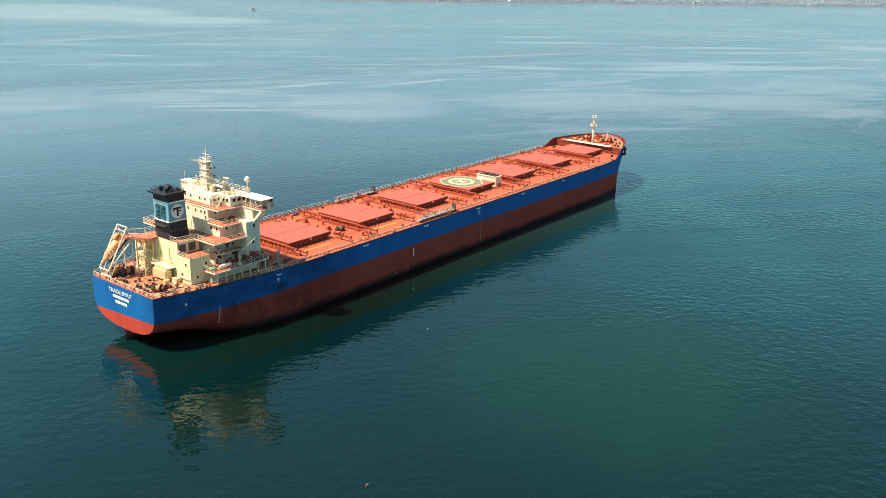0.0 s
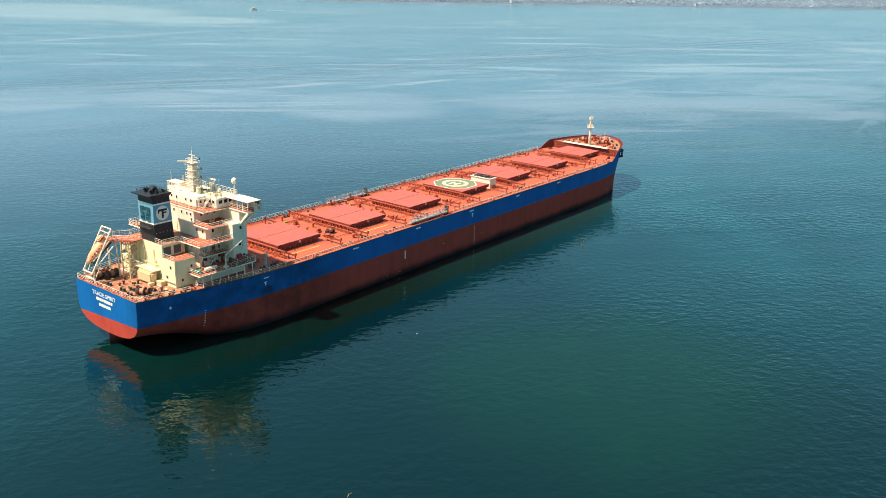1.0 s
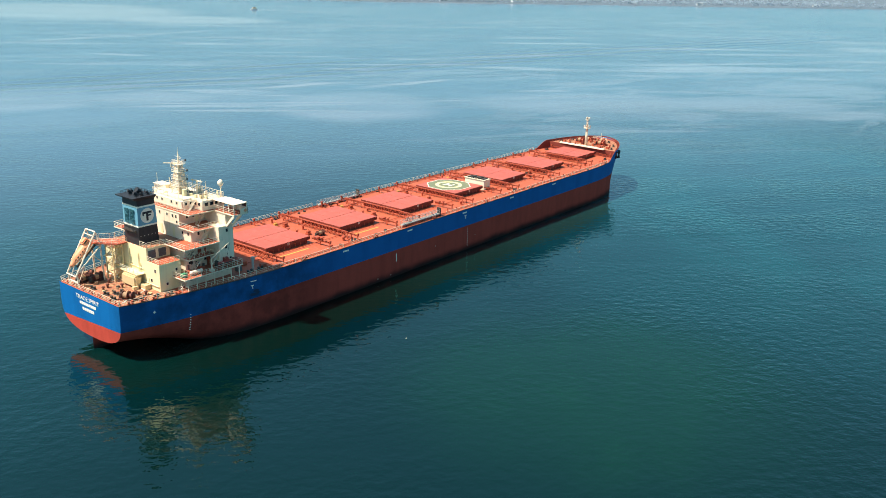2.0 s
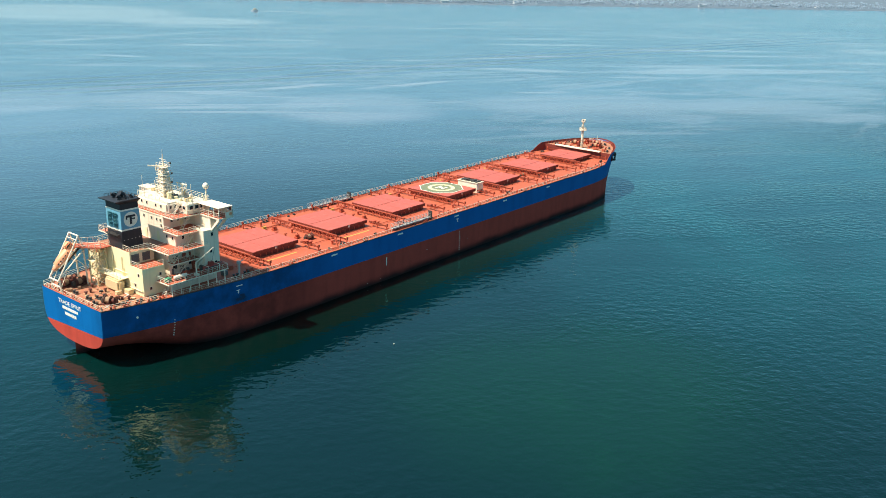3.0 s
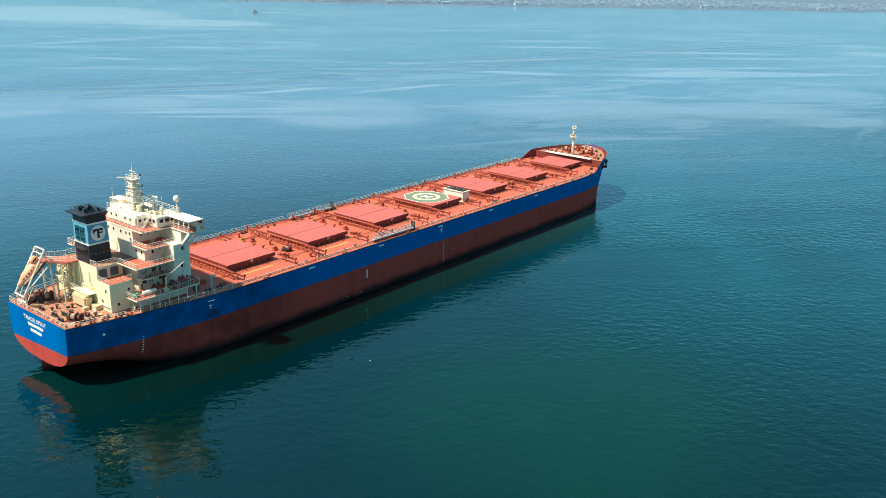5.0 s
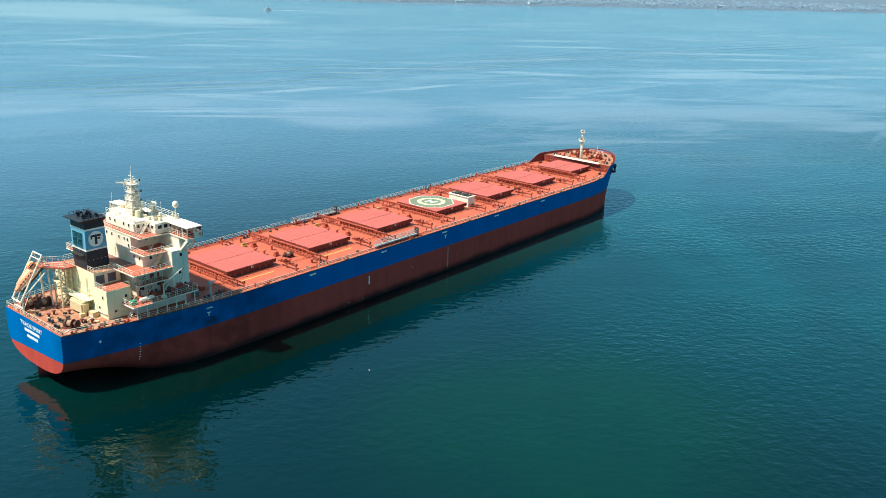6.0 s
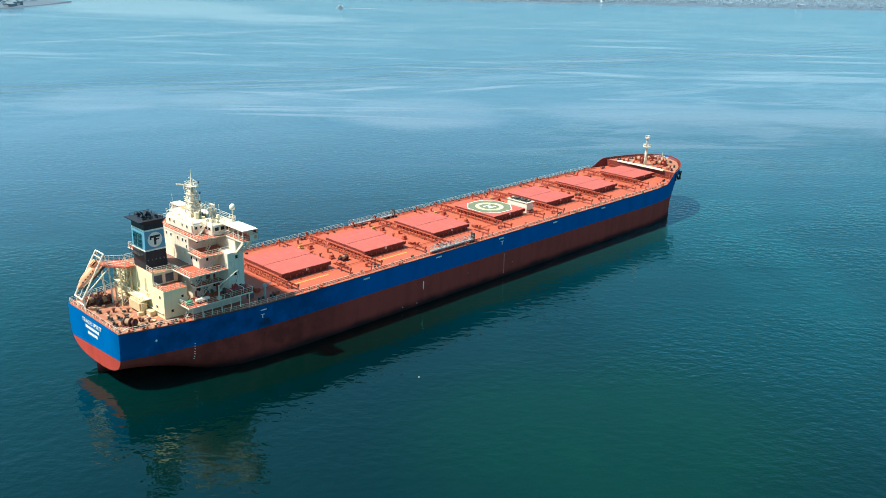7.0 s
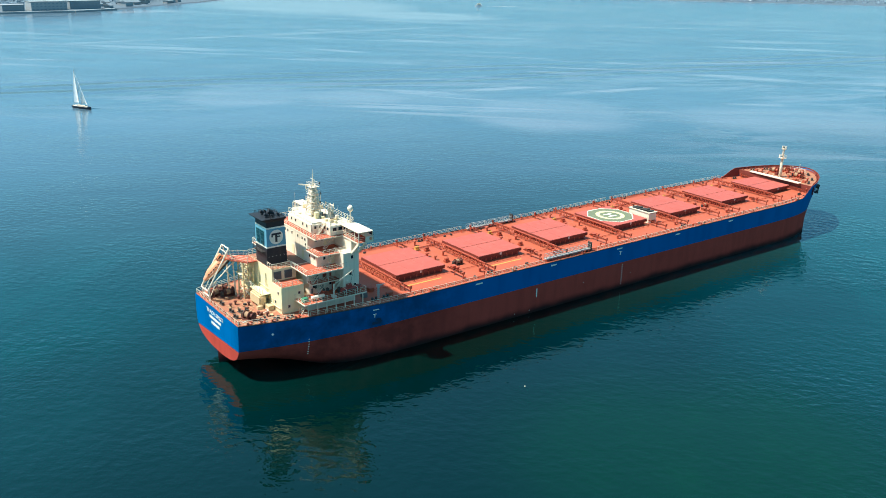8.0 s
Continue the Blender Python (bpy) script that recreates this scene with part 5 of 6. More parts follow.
# monkey island: rails, boxes, mast, dome
railing([(19.6, 5.2, 28.1), (19.6, -5.2, 28.1)], ship, 1.0, 1.3)
railing([(22.1, -8.3, 27.9), (27.5, -8.3, 27.9), (27.5, 8.3, 27.9), (22.1, 8.3, 27.9)], ship, 1.05, 1.2)
for x, y, a, b, h in ((23.2, -4.6, 0.5, 0.7, 0.5), (25.6, -4.8, 0.6, 0.5, 0.9), (25.2, 3.4, 0.6, 0.6, 0.8), (26.4, -1.8, 0.4, 0.4, 1.3), (24.2, -6.6, 0.5, 0.9, 0.45), (20.8, 2.4, 0.6, 0.6, 0.5)):
    solid("roof_locker", x - a / 2, x + a / 2, y - b / 2, y + b / 2, 27.9, 27.95 + h, WHITE if h > 0.75 else CREAM)
bm = bmesh.new()
rod(bm, (22.4, -1.9, 27.9), (22.4, -1.9, 29.3), 0.5, 14)
part("mast_foot", bm, CREAM, ship)
for x, y, h in ((26.9, 4.4, 3.2), (26.9, -3.1, 2.6), (22.4, 7.6, 3.4), (27.0, 7.9, 4.0), (22.6, -7.8, 2.5)):
    bm = bmesh.new()
    rod(bm, (x, y, 27.9), (x, y, 27.9 + h), 0.045, 5)
    part("whip_aerial", bm, WHITE, ship)

# cable reels, hand wheels and small posts on the roof
rng = random.Random(21)
for i in range(26):
    x, y = rng.uniform(23.4, 27.0), rng.uniform(-7.6, 7.6)
    bm = bmesh.new()
    if i % 3 == 0:
        rod(bm, (0, 0, 0), (0, 0, rng.uniform(0.8, 1.5)), 0.05, 5)
        block(bm, -0.14, 0.14, -0.14, 0.14, 0.7, 0.95)
    elif i % 3 == 1:
        rod(bm, (-0.35, 0, 0.45), (0.35, 0, 0.45), 0.3, 10)
        block(bm, -0.3, 0.3, -0.1, 0.1, 0, 0.3)
    else:
        block(bm, -0.25, 0.25, -0.35, 0.35, 0, rng.uniform(0.25, 0.7), 0.03)
    o = part("roof_fitting", bm, rng.choice((CREAM, LOUVRE, RAIL, TAN, GREY)), ship)
    o.matrix_basis = pose(x, y, 27.92, 0, 0, rng.uniform(0, 90))

# satellite dome
bm = bmesh.new()
rod(bm, (26.7, -8.5, 27.9), (26.7, -8.5, 30.3), 0.14, 8)
for dx, dy in ((0.5, 0), (-0.5, 0), (0, 0.5)):
    rod(bm, (26.7 + dx, -8.5 + dy, 27.9), (26.7, -8.5, 29.3), 0.05, 4)
aerial = part("dome_stand", bm, WHITE, ship)
bm = bmesh.new()
bmesh.ops.create_uvsphere(bm, u_segments=20, v_segments=12, radius=0.62)
for v in bm.verts:
    v.co.z = v.co.z * (1.15 if v.co.z > 0 else 1.1)
    v.co += Vector((26.7, -8.5, 31.05))
part("radome", bm, WHITE, aerial, "white satellite dome", smooth=True)
bm = bmesh.new()
rod(bm, (26.0, 8.4, 27.9), (26.0, 8.4, 29.6), 0.1, 8)
part("dome_stand", bm, WHITE, ship)

# radar mast: four braced legs, three galleries, scanners
def radar_mast():
    bm = bmesh.new()
    cx = 22.75
    levels = [27.9 + 0.8125 * k for k in range(9)]
    for sx in (-1, 1):
        for sy in (-1, 1):
            rod(bm, (cx + sx * 1.25, sy * 1.25, 27.9), (cx + sx * 0.5, sy * 0.5, 34.6), 0.11, 6)
    for k, (a, b) in enumerate(zip(levels, levels[1:])):
        ra, rb = lerp(1.25, 0.5, k / 8), lerp(1.25, 0.5, (k + 1) / 8)
        for sx, sy, tx, ty in ((-1, -1, 1, -1), (1, -1, 1, 1), (1, 1, -1, 1), (-1, 1, -1, -1)):
            rod(bm, (cx + sx * ra, sy * ra, a), (cx + tx * rb, ty * rb, b), 0.065, 4)
            rod(bm, (cx + tx * ra, ty * ra, a), (cx + sx * rb, sy * rb, b), 0.05, 4)
            rod(bm, (cx + sx * rb, sy * rb, b), (cx + tx * rb, ty * rb, b), 0.05, 4)
    rod(bm, (cx, 0, 27.9), (cx, 0, 34.5), 0.2, 8)
    for k in range(22):
        block(bm, cx - 0.62, cx - 0.56, -0.25, 0.25, 28.1 + k * 0.3, 28.14 + k * 0.3)
    rod(bm, (cx, 0, 34.4), (cx, 0, 37.0), 0.26, 8, 0.08)
    rod(bm, (cx, 0, 37.0), (cx, 0, 37.9), 0.045, 5)
    mast = part("radar_mast", bm, WHITE, ship, "cream lattice radar mast with galleries")
    for z, r in ((29.7, 1.2), (31.2, 1.1), (32.7, 1.0), (34.3, 0.95)):
        bm = bmesh.new()
        block(bm, cx - r, cx + r, -r * 1.15, r * 1.15, z, z + 0.1)
        for sx in (-1, 0, 1):
            for sy in (-1, 0, 1):
                if sx or sy:
                    rod(bm, (cx + sx * r, sy * r * 1.15, z), (cx + sx * r, sy * r * 1.15, z + 0.9), 0.03, 4)
        for h in (0.45, 0.9):
            for a, b in (((-1, -1), (1, -1)), ((1, -1), (1, 1)), ((1, 1), (-1, 1)), ((-1, 1), (-1, -1))):
                rod(bm, (cx + a[0] * r, a[1] * r * 1.15, z + h), (cx + b[0] * r, b[1] * r * 1.15, z + h), 0.028, 4)
        part("gallery", bm, WHITE, mast)
    bm = bmesh.new()
    rod(bm, (cx - 1.0, 1.1, 33.7), (cx - 1.0, 1.1, 34.45), 0.16, 8)
    rod(bm, (cx - 1.0, 1.1, 33.75), (cx, 0, 33.7), 0.1, 6)
    block(bm, -1.5, 1.5, -0.1, 0.1, 34.45, 34.68)
    for v in bm.verts:
        if v.co.x < 5 and v.co.z > 34.44:
            x, y = v.co.x, v.co.y
            v.co.x, v.co.y = cx - 1.1 - x * 0.67 - y * 0.74, 1.2 + x * 0.74 - y * 0.67
    part("radar_scanner", bm, WHITE, mast)
    bm = bmesh.new()
    rod(bm, (25.4, -2.2, 27.9), (25.4, -2.2, 29.9), 0.24, 8, 0.18)
    block(bm, 24.7, 26.1, -2.9, -1.5, 29.9, 30.0)
    rod(bm, (25.4, -2.2, 30.0), (25.4, -2.2, 30.6), 0.16, 8)
    for sx in (-0.65, 0.65):
        for sy in (-2.85, -1.55):
            rod(bm, (25.4 + sx, sy, 27.9), (25.4 + sx, sy, 30.8), 0.04, 4)
    for s in (-1, 1):
        rod(bm, (25.4 + s * 0.6, -2.2 - s * 0.6, 30.0), (25.4 + s * 0.6, -2.2 - s * 0.6, 30.9), 0.05, 4)
    part("scanner_pedestal", bm, WHITE, mast)
    bm = bmesh.new()
    block(bm, 25.28, 25.52, -4.0, -0.4, 30.6, 30.82)
    part("radar_scanner", bm, WHITE, mast)
    for z, y in ((31.0, -1.4), (32.9, -1.6), (35.0, -1.2), (31.4, 1.4), (33.4, 1.5)):
        bm = bmesh.new()
        rod(bm, (cx + 0.9, y, z), (cx + 0.9, y, z + 0.4), 0.17, 6)
        rod(bm, (cx + 0.9, y, z), (cx, y * 0.3, z - 0.1), 0.03, 4)
        part("signal_lamp", bm, DARK, mast)
    bm = bmesh.new()
    for z, half in ((31.2, 1.7), (32.2, 1.5), (33.6, 2.0), (35.0, 1.3), (35.9, 1.1)):
        rod(bm, (cx, -half, z), (cx, half, z), 0.05, 5)
    part("yard", bm, WHITE, mast)


radar_mast()

# ladders between the tiers
for s in (-1, 1):
    stairs(20.0, s * 10.0, 20.1, 22.4, s * 10.0, 22.9)
    stairs(21.0, s * 7.4, 22.9, 23.6, s * 7.4, 25.8)
    stairs(16.6, s * 10.2, 17.3, 19.2, s * 10.2, 20.1)
    stairs(17.5, s * 10.1, 14.5, 20.3, s * 10.1, 17.3)
    stairs(20.2, s * 6.1, 25.8, 22.0, s * 6.1, 27.9, 0.6)
stairs(13.2, -11.4, ZD, 15.0, -11.4, 14.5)

# rescue boat with its davit on the starboard boat deck
RED_BOAT = paint("red_boat_shell", (0.36, 0.055, 0.04), 0.4, amount=0.2)


def rescue_boat():
    top = new("rescue_boat")
    tagged(top, "small dark red rescue boat in a cradle under its davit", "boat")
    bm = bmesh.new()
    n, m = 12, 10
    rings = []
    for i in range(n + 1):
        u = i / n
        w = 0.85 * (1 - max(0, (u - 0.55) / 0.45) ** 2.2 * 0.95)
        rings.append([bm.verts.new((lerp(-2.1, 2.1, u), w * math.cos(a), 0.55 * math.sin(a) * (1 if math.sin(a) < 0 else 0.45) + 0.3 * max(0, u - 0.6))) for a in [2 * math.pi * j / m for j in range(m)]])
    for a, b in zip(rings, rings[1:]):
        for j in range(m):
            bm.faces.new((a[j], b[j], b[(j + 1) % m], a[(j + 1) % m]))
    bm.faces.new(rings[0])
    bm.faces.new(rings[-1][::-1])
    part("boat_hull", bm, RED_BOAT, top, smooth=True)
    bm = bmesh.new()
    block(bm, -0.7, 0.2, -0.35, 0.35, 0.1, 0.85, 0.08)
    part("console", bm, RED_BOAT, top)
    bm = bmesh.new()
    block(bm, -2.5, -2.05, -0.25, 0.25, -0.3, 0.7, 0.08)
    part("outboard_engine", bm, DARK, top)
    bm = bmesh.new()
    for x in (-1.2, 1.2):
        block(bm, x - 0.1, x + 0.1, -0.8, 0.8, -0.9, -0.35)
    block(bm, -1.3, 1.3, -0.1, 0.1, -0.9, -0.75)
    part("cradle", bm, RIG_RED, top)
    for s in (-1, 1):
        bm = bmesh.new()
        rod(bm, (-2.0, s * 0.86, 0.1), (0.6, s * 0.86, 0.14), 0.07, 6)
        rod(bm, (0.6, s * 0.86, 0.14), (1.9, s * 0.2, 0.32), 0.07, 6, 0.05)
        part("fender_tube", bm, DARK, top)
    for x in (-1.3, 0.9):
        bm = bmesh.new()
        block(bm, x - 0.05, x + 0.05, -0.95, 0.95, 0.24, 0.3)
        for s in (-1, 1):
            rod(bm, (x, s * 0.95, 0.27), (x, s * 0.85, -0.8), 0.04, 4)
        part("lashing", bm, MARK, top)
    bm = bmesh.new()
    for x in (-0.6, 0.1):
        rod(bm, (x, -0.3, 0.8), (x, -0.3, 1.5), 0.04, 5)
        rod(bm, (x, 0.3, 0.8), (x, 0.3, 1.5), 0.04, 5)
        rod(bm, (x, -0.3, 1.5), (x, 0.3, 1.5), 0.04, 5)
    part("roll_bar", bm, WHITE, top)
    top.matrix_basis = pose(23.9, -13.0, 15.6) @ Matrix.Diagonal((1.2, 1.05, 1.2, 1))


rescue_boat()
bm = bmesh.new()
rod(bm, (19.9, -13.2, 14.5), (19.9, -13.2, 17.4), 0.15, 10)
block(bm, 19.5, 20.3, -13.6, -12.8, 14.5, 15.0)
rod(bm, (19.9, -13.2, 17.2), (24.6, -13.4, 19.8), 0.11, 8, 0.07)
rod(bm, (19.9, -13.2, 15.8), (22.0, -13.3, 18.2), 0.08, 6)
davit = part("boat_davit", bm, RAIL, ship, "cream slewing boat davit")
bm = bmesh.new()
rod(bm, (24.5, -13.4, 19.7), (23.6, -13.3, 16.4), 0.03, 4)
part("fall_wire", bm, DARK, davit)


def canister(x, y, z, turn, material, label, name="life_raft"):
    top = new(name)
    tagged(top, label, "life raft", "raft canisters")
    bm = bmesh.new()
    rod(bm, (-0.6, 0, 0.65), (0.6, 0, 0.65), 0.38, 14)
    for s in (-1, 1):
        rod(bm, (s * 0.6, 0, 0.65), (s * 0.75, 0, 0.65), 0.38, 14, 0.22)
    part("canister", bm, material, top)
    bm = bmesh.new()
    for xx in (-0.35, 0.35):
        block(bm, xx - 0.06, xx + 0.06, -0.4, 0.4, 0, 0.4)
    part("cradle", bm, DARK, top)
    top.matrix_basis = pose(x, y, z, 0, 0, turn)


canister(15.8, -12.6, 14.52, 0, WHITE, "white life raft canister in a steel cradle")
canister(17.3, -12.6, 14.52, 0, WHITE, "white life raft canister in a steel cradle")
canister(15.8, 12.6, 14.52, 0, WHITE, "white life raft canister in a steel cradle")
solid("deck_box", 13.3, 14.5, -12.6, -11.6, 14.5, 15.3, paint("green_box_paint", (0.05, 0.22, 0.12), 0.5))
solid("deck_box", 18.4, 19.2, -11.9, -11.0, 14.5, 15.4, RIG_RED)
solid("deck_box", 25.6, 26.9, -13.7, -12.8, 14.5, 15.5, RIG_RED)
for s in (-1, 1):
    bm = bmesh.new()
    rod(bm, (0, -0.04, 0), (0, 0.04, 0), 0.36, 14)
    o = part("lifebuoy", bm, ORANGE, ship)
    o.matrix_basis = pose(27.3, s * (15.42 if s < 0 else 12.42), 26.4)

# deck gear forward of the house: store crane, boxes, bollards
bm = bmesh.new()
rod(bm, (30.9, -12.6, ZD), (30.9, -12.6, ZD + 2.6), 0.26, 10)
block(bm, 30.55, 31.25, -12.95, -12.25, ZD + 2.4, ZD + 3.1, 0.08)
rod(bm, (30.9, -12.6, ZD + 2.8), (33.6, -10.8, ZD + 2.2), 0.16, 8, 0.1)
part("store_crane", bm, GREY, ship, "small grey provision crane")
for x, y, a, b, h, mat in ((28.6, -10.6, 1.2, 1.0, 1.0, LOUVRE), (31.6, -8.2, 1.2, 1.6, 0.9, RIG_RED), (33.8, -12.4, 1.4, 0.8, 0.7, RIG_RED), (28.4, 8.0, 2.0, 2.0, 1.5, LOUVRE), (33.0, 10.2, 1.6, 1.2, 1.0, RIG_RED), (29.2, -5.0, 1.0, 1.6, 1.2, LOUVRE)):
    solid("deck_box", x - a / 2, x + a / 2, y - b / 2, y + b / 2, ZD, ZD + h, mat)
for x in (29.5, 32.4):
    bollard(x, -13.2, ZD, 5)
    bollard(x, 13.2, ZD, -5)

# ---- marks on the hull
def hull_bar(x0, x1, z0, z1, side=-1):
    y = side * (HB + 0.012)
    bm = bmesh.new()
    block(bm, x0, x1, *sorted((y, y + side * 0.02)), z0, z1)
    return part("hull_mark", bm, MARK, topside, "white painted hull mark")


for side in (-1, 1):
    for x in (55.5, 78.5, 124.3, 147.6, 101.5):
        hull_bar(x - 0.95, x + 0.95, 10.8, 11.15, side)
    for x in (101.9,):
        hull_bar(x - 0.5, x + 0.5, 10.0, 10.2, side)
        hull_bar(x - 0.14, x + 0.14, 9.2, 10.0, side)
    hull_bar(73.2, 73.55, 3.9, 6.0, side)
    for i in range(11):
        hull_bar(102.9, 103.2, 1.0 + i * 0.52, 1.16 + i * 0.52, side)
    for x, z in ((66.5, 0.9), (71.2, 0.8), (106.5, 3.4), (89.0, 4.2)):
        hull_bar(x, x + 0.22, z, z + 0.18, side)


def skin_mark(x, z, w, h, side=-1):
    """A small bar laid on the curved plating near the ends."""
    y0, y1 = side_half(x - w / 2, z), side_half(x + w / 2, z)
    bm = bmesh.new()
    vs = []
    for out in (-0.02, 0.05):
        for xx, yy in ((x - w / 2, y0), (x + w / 2, y1)):
            for zz in (z - h / 2, z + h / 2):
                vs.append(bm.verts.new((xx, side * (yy + out), zz)))
    for f in ((0, 2, 3, 1), (4, 5, 7, 6), (0, 1, 5, 4), (2, 6, 7, 3), (1, 3, 7, 5), (0, 4, 6, 2)):
        bm.faces.new([vs[k] for k in f])
    part("hull_mark", bm, MARK, topside)


for side in (-1, 1):
    skin_mark(28.4, 10.7, 1.4, 0.18, side)
    skin_mark(28.1, 9.75, 0.75, 0.16, side)
    skin_mark(28.1, 9.35, 0.17, 0.62, side)
    skin_mark(6.5, 9.3, 0.5, 0.2, side)
    skin_mark(6.5, 9.3, 0.18, 0.55, side)
    for i in range(7):
        skin_mark(13.7 - i * 0.03, 7.0 - i * 0.55, 0.22, 0.14, side)

# ship's name on the transom; the smaller lines stand as bars
font = bpy.data.curves.new("ship_name", "FONT")
font.body, font.size, font.extrude, font.align_x = "TRADE SPIRIT", 1.22, 0.012, "CENTER"
font.space_character = 1.0
holder = new("ship_name", font)
me = bpy.data.meshes.new_from_object(holder)
bpy.data.objects.remove(holder)
bm = bmesh.new()
bm.from_mesh(me)
wide = max(v.co.x for v in bm.verts) - min(v.co.x for v in bm.verts)
bm.transform(Matrix.Translation((-0.03, 0.5, 10.02)) @ Matrix(((0, 0, -1, 0), (-1, 0, 0, 0), (0, 1, 0, 0), (0, 0, 0, 1))) @ Matrix.Diagonal((8.4 / wide, 1, 1, 1)))
left = set(bm.verts)
while left:
    # one letter after another, each a connected island
    heap, island = [left.pop()], set()
    while heap:
        v = heap.pop()
        island.add(v)
        for e in v.link_edges:
            w = e.other_vert(v)
            if w in left:
                left.discard(w)
                heap.append(w)
    one = bmesh.new()
    twin = {v: one.verts.new(v.co) for v in island}
    for f in {f for v in island for f in v.link_faces}:
        one.faces.new([twin[v] for v in f.verts])
    part("letter", one, MARK, topside, "white letter of the ship's name on the transom")
bm.free()
for y0, y1, z0, z1, n in ((-2.5, 3.4, 8.95, 9.55, 9), (-1.7, 2.6, 7.8, 8.4, 6)):
    for i in range(n):
        a, b = lerp(y1, y0, i / n), lerp(y1, y0, (i + 0.78) / n)
        bm = bmesh.new()
        block(bm, -0.035, 0.01, *sorted((a, b)), z0, z1)
        part("text_bar", bm, MARK, topside)


# soot left on the plating by a discharge
SOOT = paint("soot_and_scuffs", (0.008, 0.035, 0.075), 0.8, amount=0.5, stain=(0.02, 0.03, 0.05), scale=2.0)
rng = random.Random(17)
for x0, z0, w, h, n in ((29.4, 7.9, 2.6, 1.3, 9),):
    bm = bmesh.new()
    for i in range(n):
        x, z = x0 + rng.gauss(0, w * 0.28), z0 + rng.gauss(0, h * 0.25)
        a, b = w * rng.uniform(0.1, 0.28), h * rng.uniform(0.15, 0.35)
        out = 0.03 + 0.004 * i
        vs = []
        for k in range(9):
            t = 2 * math.pi * k / 9
            s = rng.uniform(0.6, 1.2)
            px, pz = x + a * s * math.cos(t), z + b * s * math.sin(t)
            vs.append(bm.verts.new((px, -(side_half(px, pz) + out), pz)))
        bm.faces.new(vs)
    part("soot_stain", bm, SOOT, topside, "dark soot smudge on the blue plating")
# dark clutter added against the house by the boat deck, standing in for shade
for i in range(16):
    s = -1 if i < 12 else 1
    x = rng.uniform(16.9, 22.2)
    w, h, z = rng.uniform(0.3, 0.8), rng.uniform(0.4, 1.5), rng.choice((14.5, 14.5, 15.6, 17.32))
    solid("shade_locker", x - w / 2, x + w / 2, *sorted((s * 9.0, s * (9.0 + rng.uniform(0.25, 0.6)))), z, z + h, rng.choice((LOUVRE, DARK, RIG_RED, LOUVRE)))
# ---------------------------------------------------------------- on the water
def sail_boat():
    top = new("sailing_boat")
    tagged(top, "sailing yacht with dark hull and two white sails set", "sailboat")
    bm = bmesh.new()
    n = 16
    rows = []
    for i in range(n + 1):
        u = i / n
        x = lerp(-6.2, 6.8, u)
        w = 1.75 * math.sin(math.pi * min(1, (u * 0.78 + 0.2))) ** 0.8 * (1 if u < 1 else 0)
        w = max(0.03, w)
        sheer = 1.05 + 0.5 * (u - 0.3) ** 2
        rows.append([bm.verts.new(p) for p in ((x, 0, -0.7), (x * 0.97, -w * 0.8, 0.1), (x, -w, sheer), (x, w, sheer), (x * 0.97, w * 0.8, 0.1))])
    for a, b in zip(rows, rows[1:]):
        for j in range(5):
            bm.faces.new((a[j], b[j], b[(j + 1) % 5], a[(j + 1) % 5]))
    bm.faces.new(rows[0])
    bm.faces.new(rows[-1][::-1])
    part("hull", bm, paint("navy_hull_paint", (0.015, 0.02, 0.035), 0.3, amount=0.05), top)
    bm = bmesh.new()
    block(bm, -2.6, 2.6, -0.95, 0.95, 1.0, 1.65, 0.15)
    block(bm, -5.6, 5.2, -1.1, 1.1, 1.02, 1.16, 0.03)
    part("cabin", bm, paint("teak_and_white_deck", (0.55, 0.48, 0.38), 0.5, amount=0.2), top)
    bm = bmesh.new()
    rod(bm, (-1.5, 0, 1.0), (-1.7, 0, 20.0), 0.13, 8, 0.07)
    part("mast", bm, GREY, top)
    bm = bmesh.new()
    rod(bm, (-1.6, 0, 2.4), (-6.4, 1.2, 2.3), 0.09, 6)
    part("boom", bm, GREY, top)
    cloth = paint("white_sailcloth", (0.86, 0.86, 0.84), 0.7, amount=0.03, fade=0.03)
    for name, tack, clew, head, belly in (("mainsail", (-1.7, 0, 2.6), (-6.4, 1.2, 2.5), (-1.75, 0, 19.6), 0.6), ("jib", (4.6, 0, 1.6), (-1.6, 1.6, 2.0), (-1.45, 0, 18.2), 0.8)):
        bm = bmesh.new()
        n = 10
        tack, clew, head = Vector(tack), Vector(clew), Vector(head)
        faces = []
        for lay in (0, 0.03):
            grid = []
            for i in range(n + 1):
                v = i / n
                a, b = tack.lerp(head, v), clew.lerp(head, v)
                b = b + Vector((-0.5, 0, 0)) * math.sin(math.pi * v) * (1 if name == "mainsail" else -0.3)
                grid.append([bm.verts.new(a.lerp(b, j / 6) + Vector((0, belly * math.sin(math.pi * j / 6) * (1 - v) + lay, 0))) for j in range(7)])
            for a, b in zip(grid, grid[1:]):
                for j in range(6):
                    bm.faces.new((a[j], a[j + 1], b[j + 1], b[j]))
        part(name, bm, cloth, top)
    for a, b in (((6.6, 0, 1.3), (-1.6, 0, 19.8)), ((-6.0, 0, 1.2), (-1.7, 0, 19.9)), ((-1.6, -1.6, 1.2), (-1.6, 0, 14.0)), ((-1.6, 1.6, 1.2), (-1.6, 0, 14.0))):
        bm = bmesh.new()
        rod(bm, a, b, 0.025, 4)
        part("stay", bm, GREY, top)
    top.matrix_basis = pose(58.9, 317.5, 0.1, 4, 0, -64)


sail_boat()


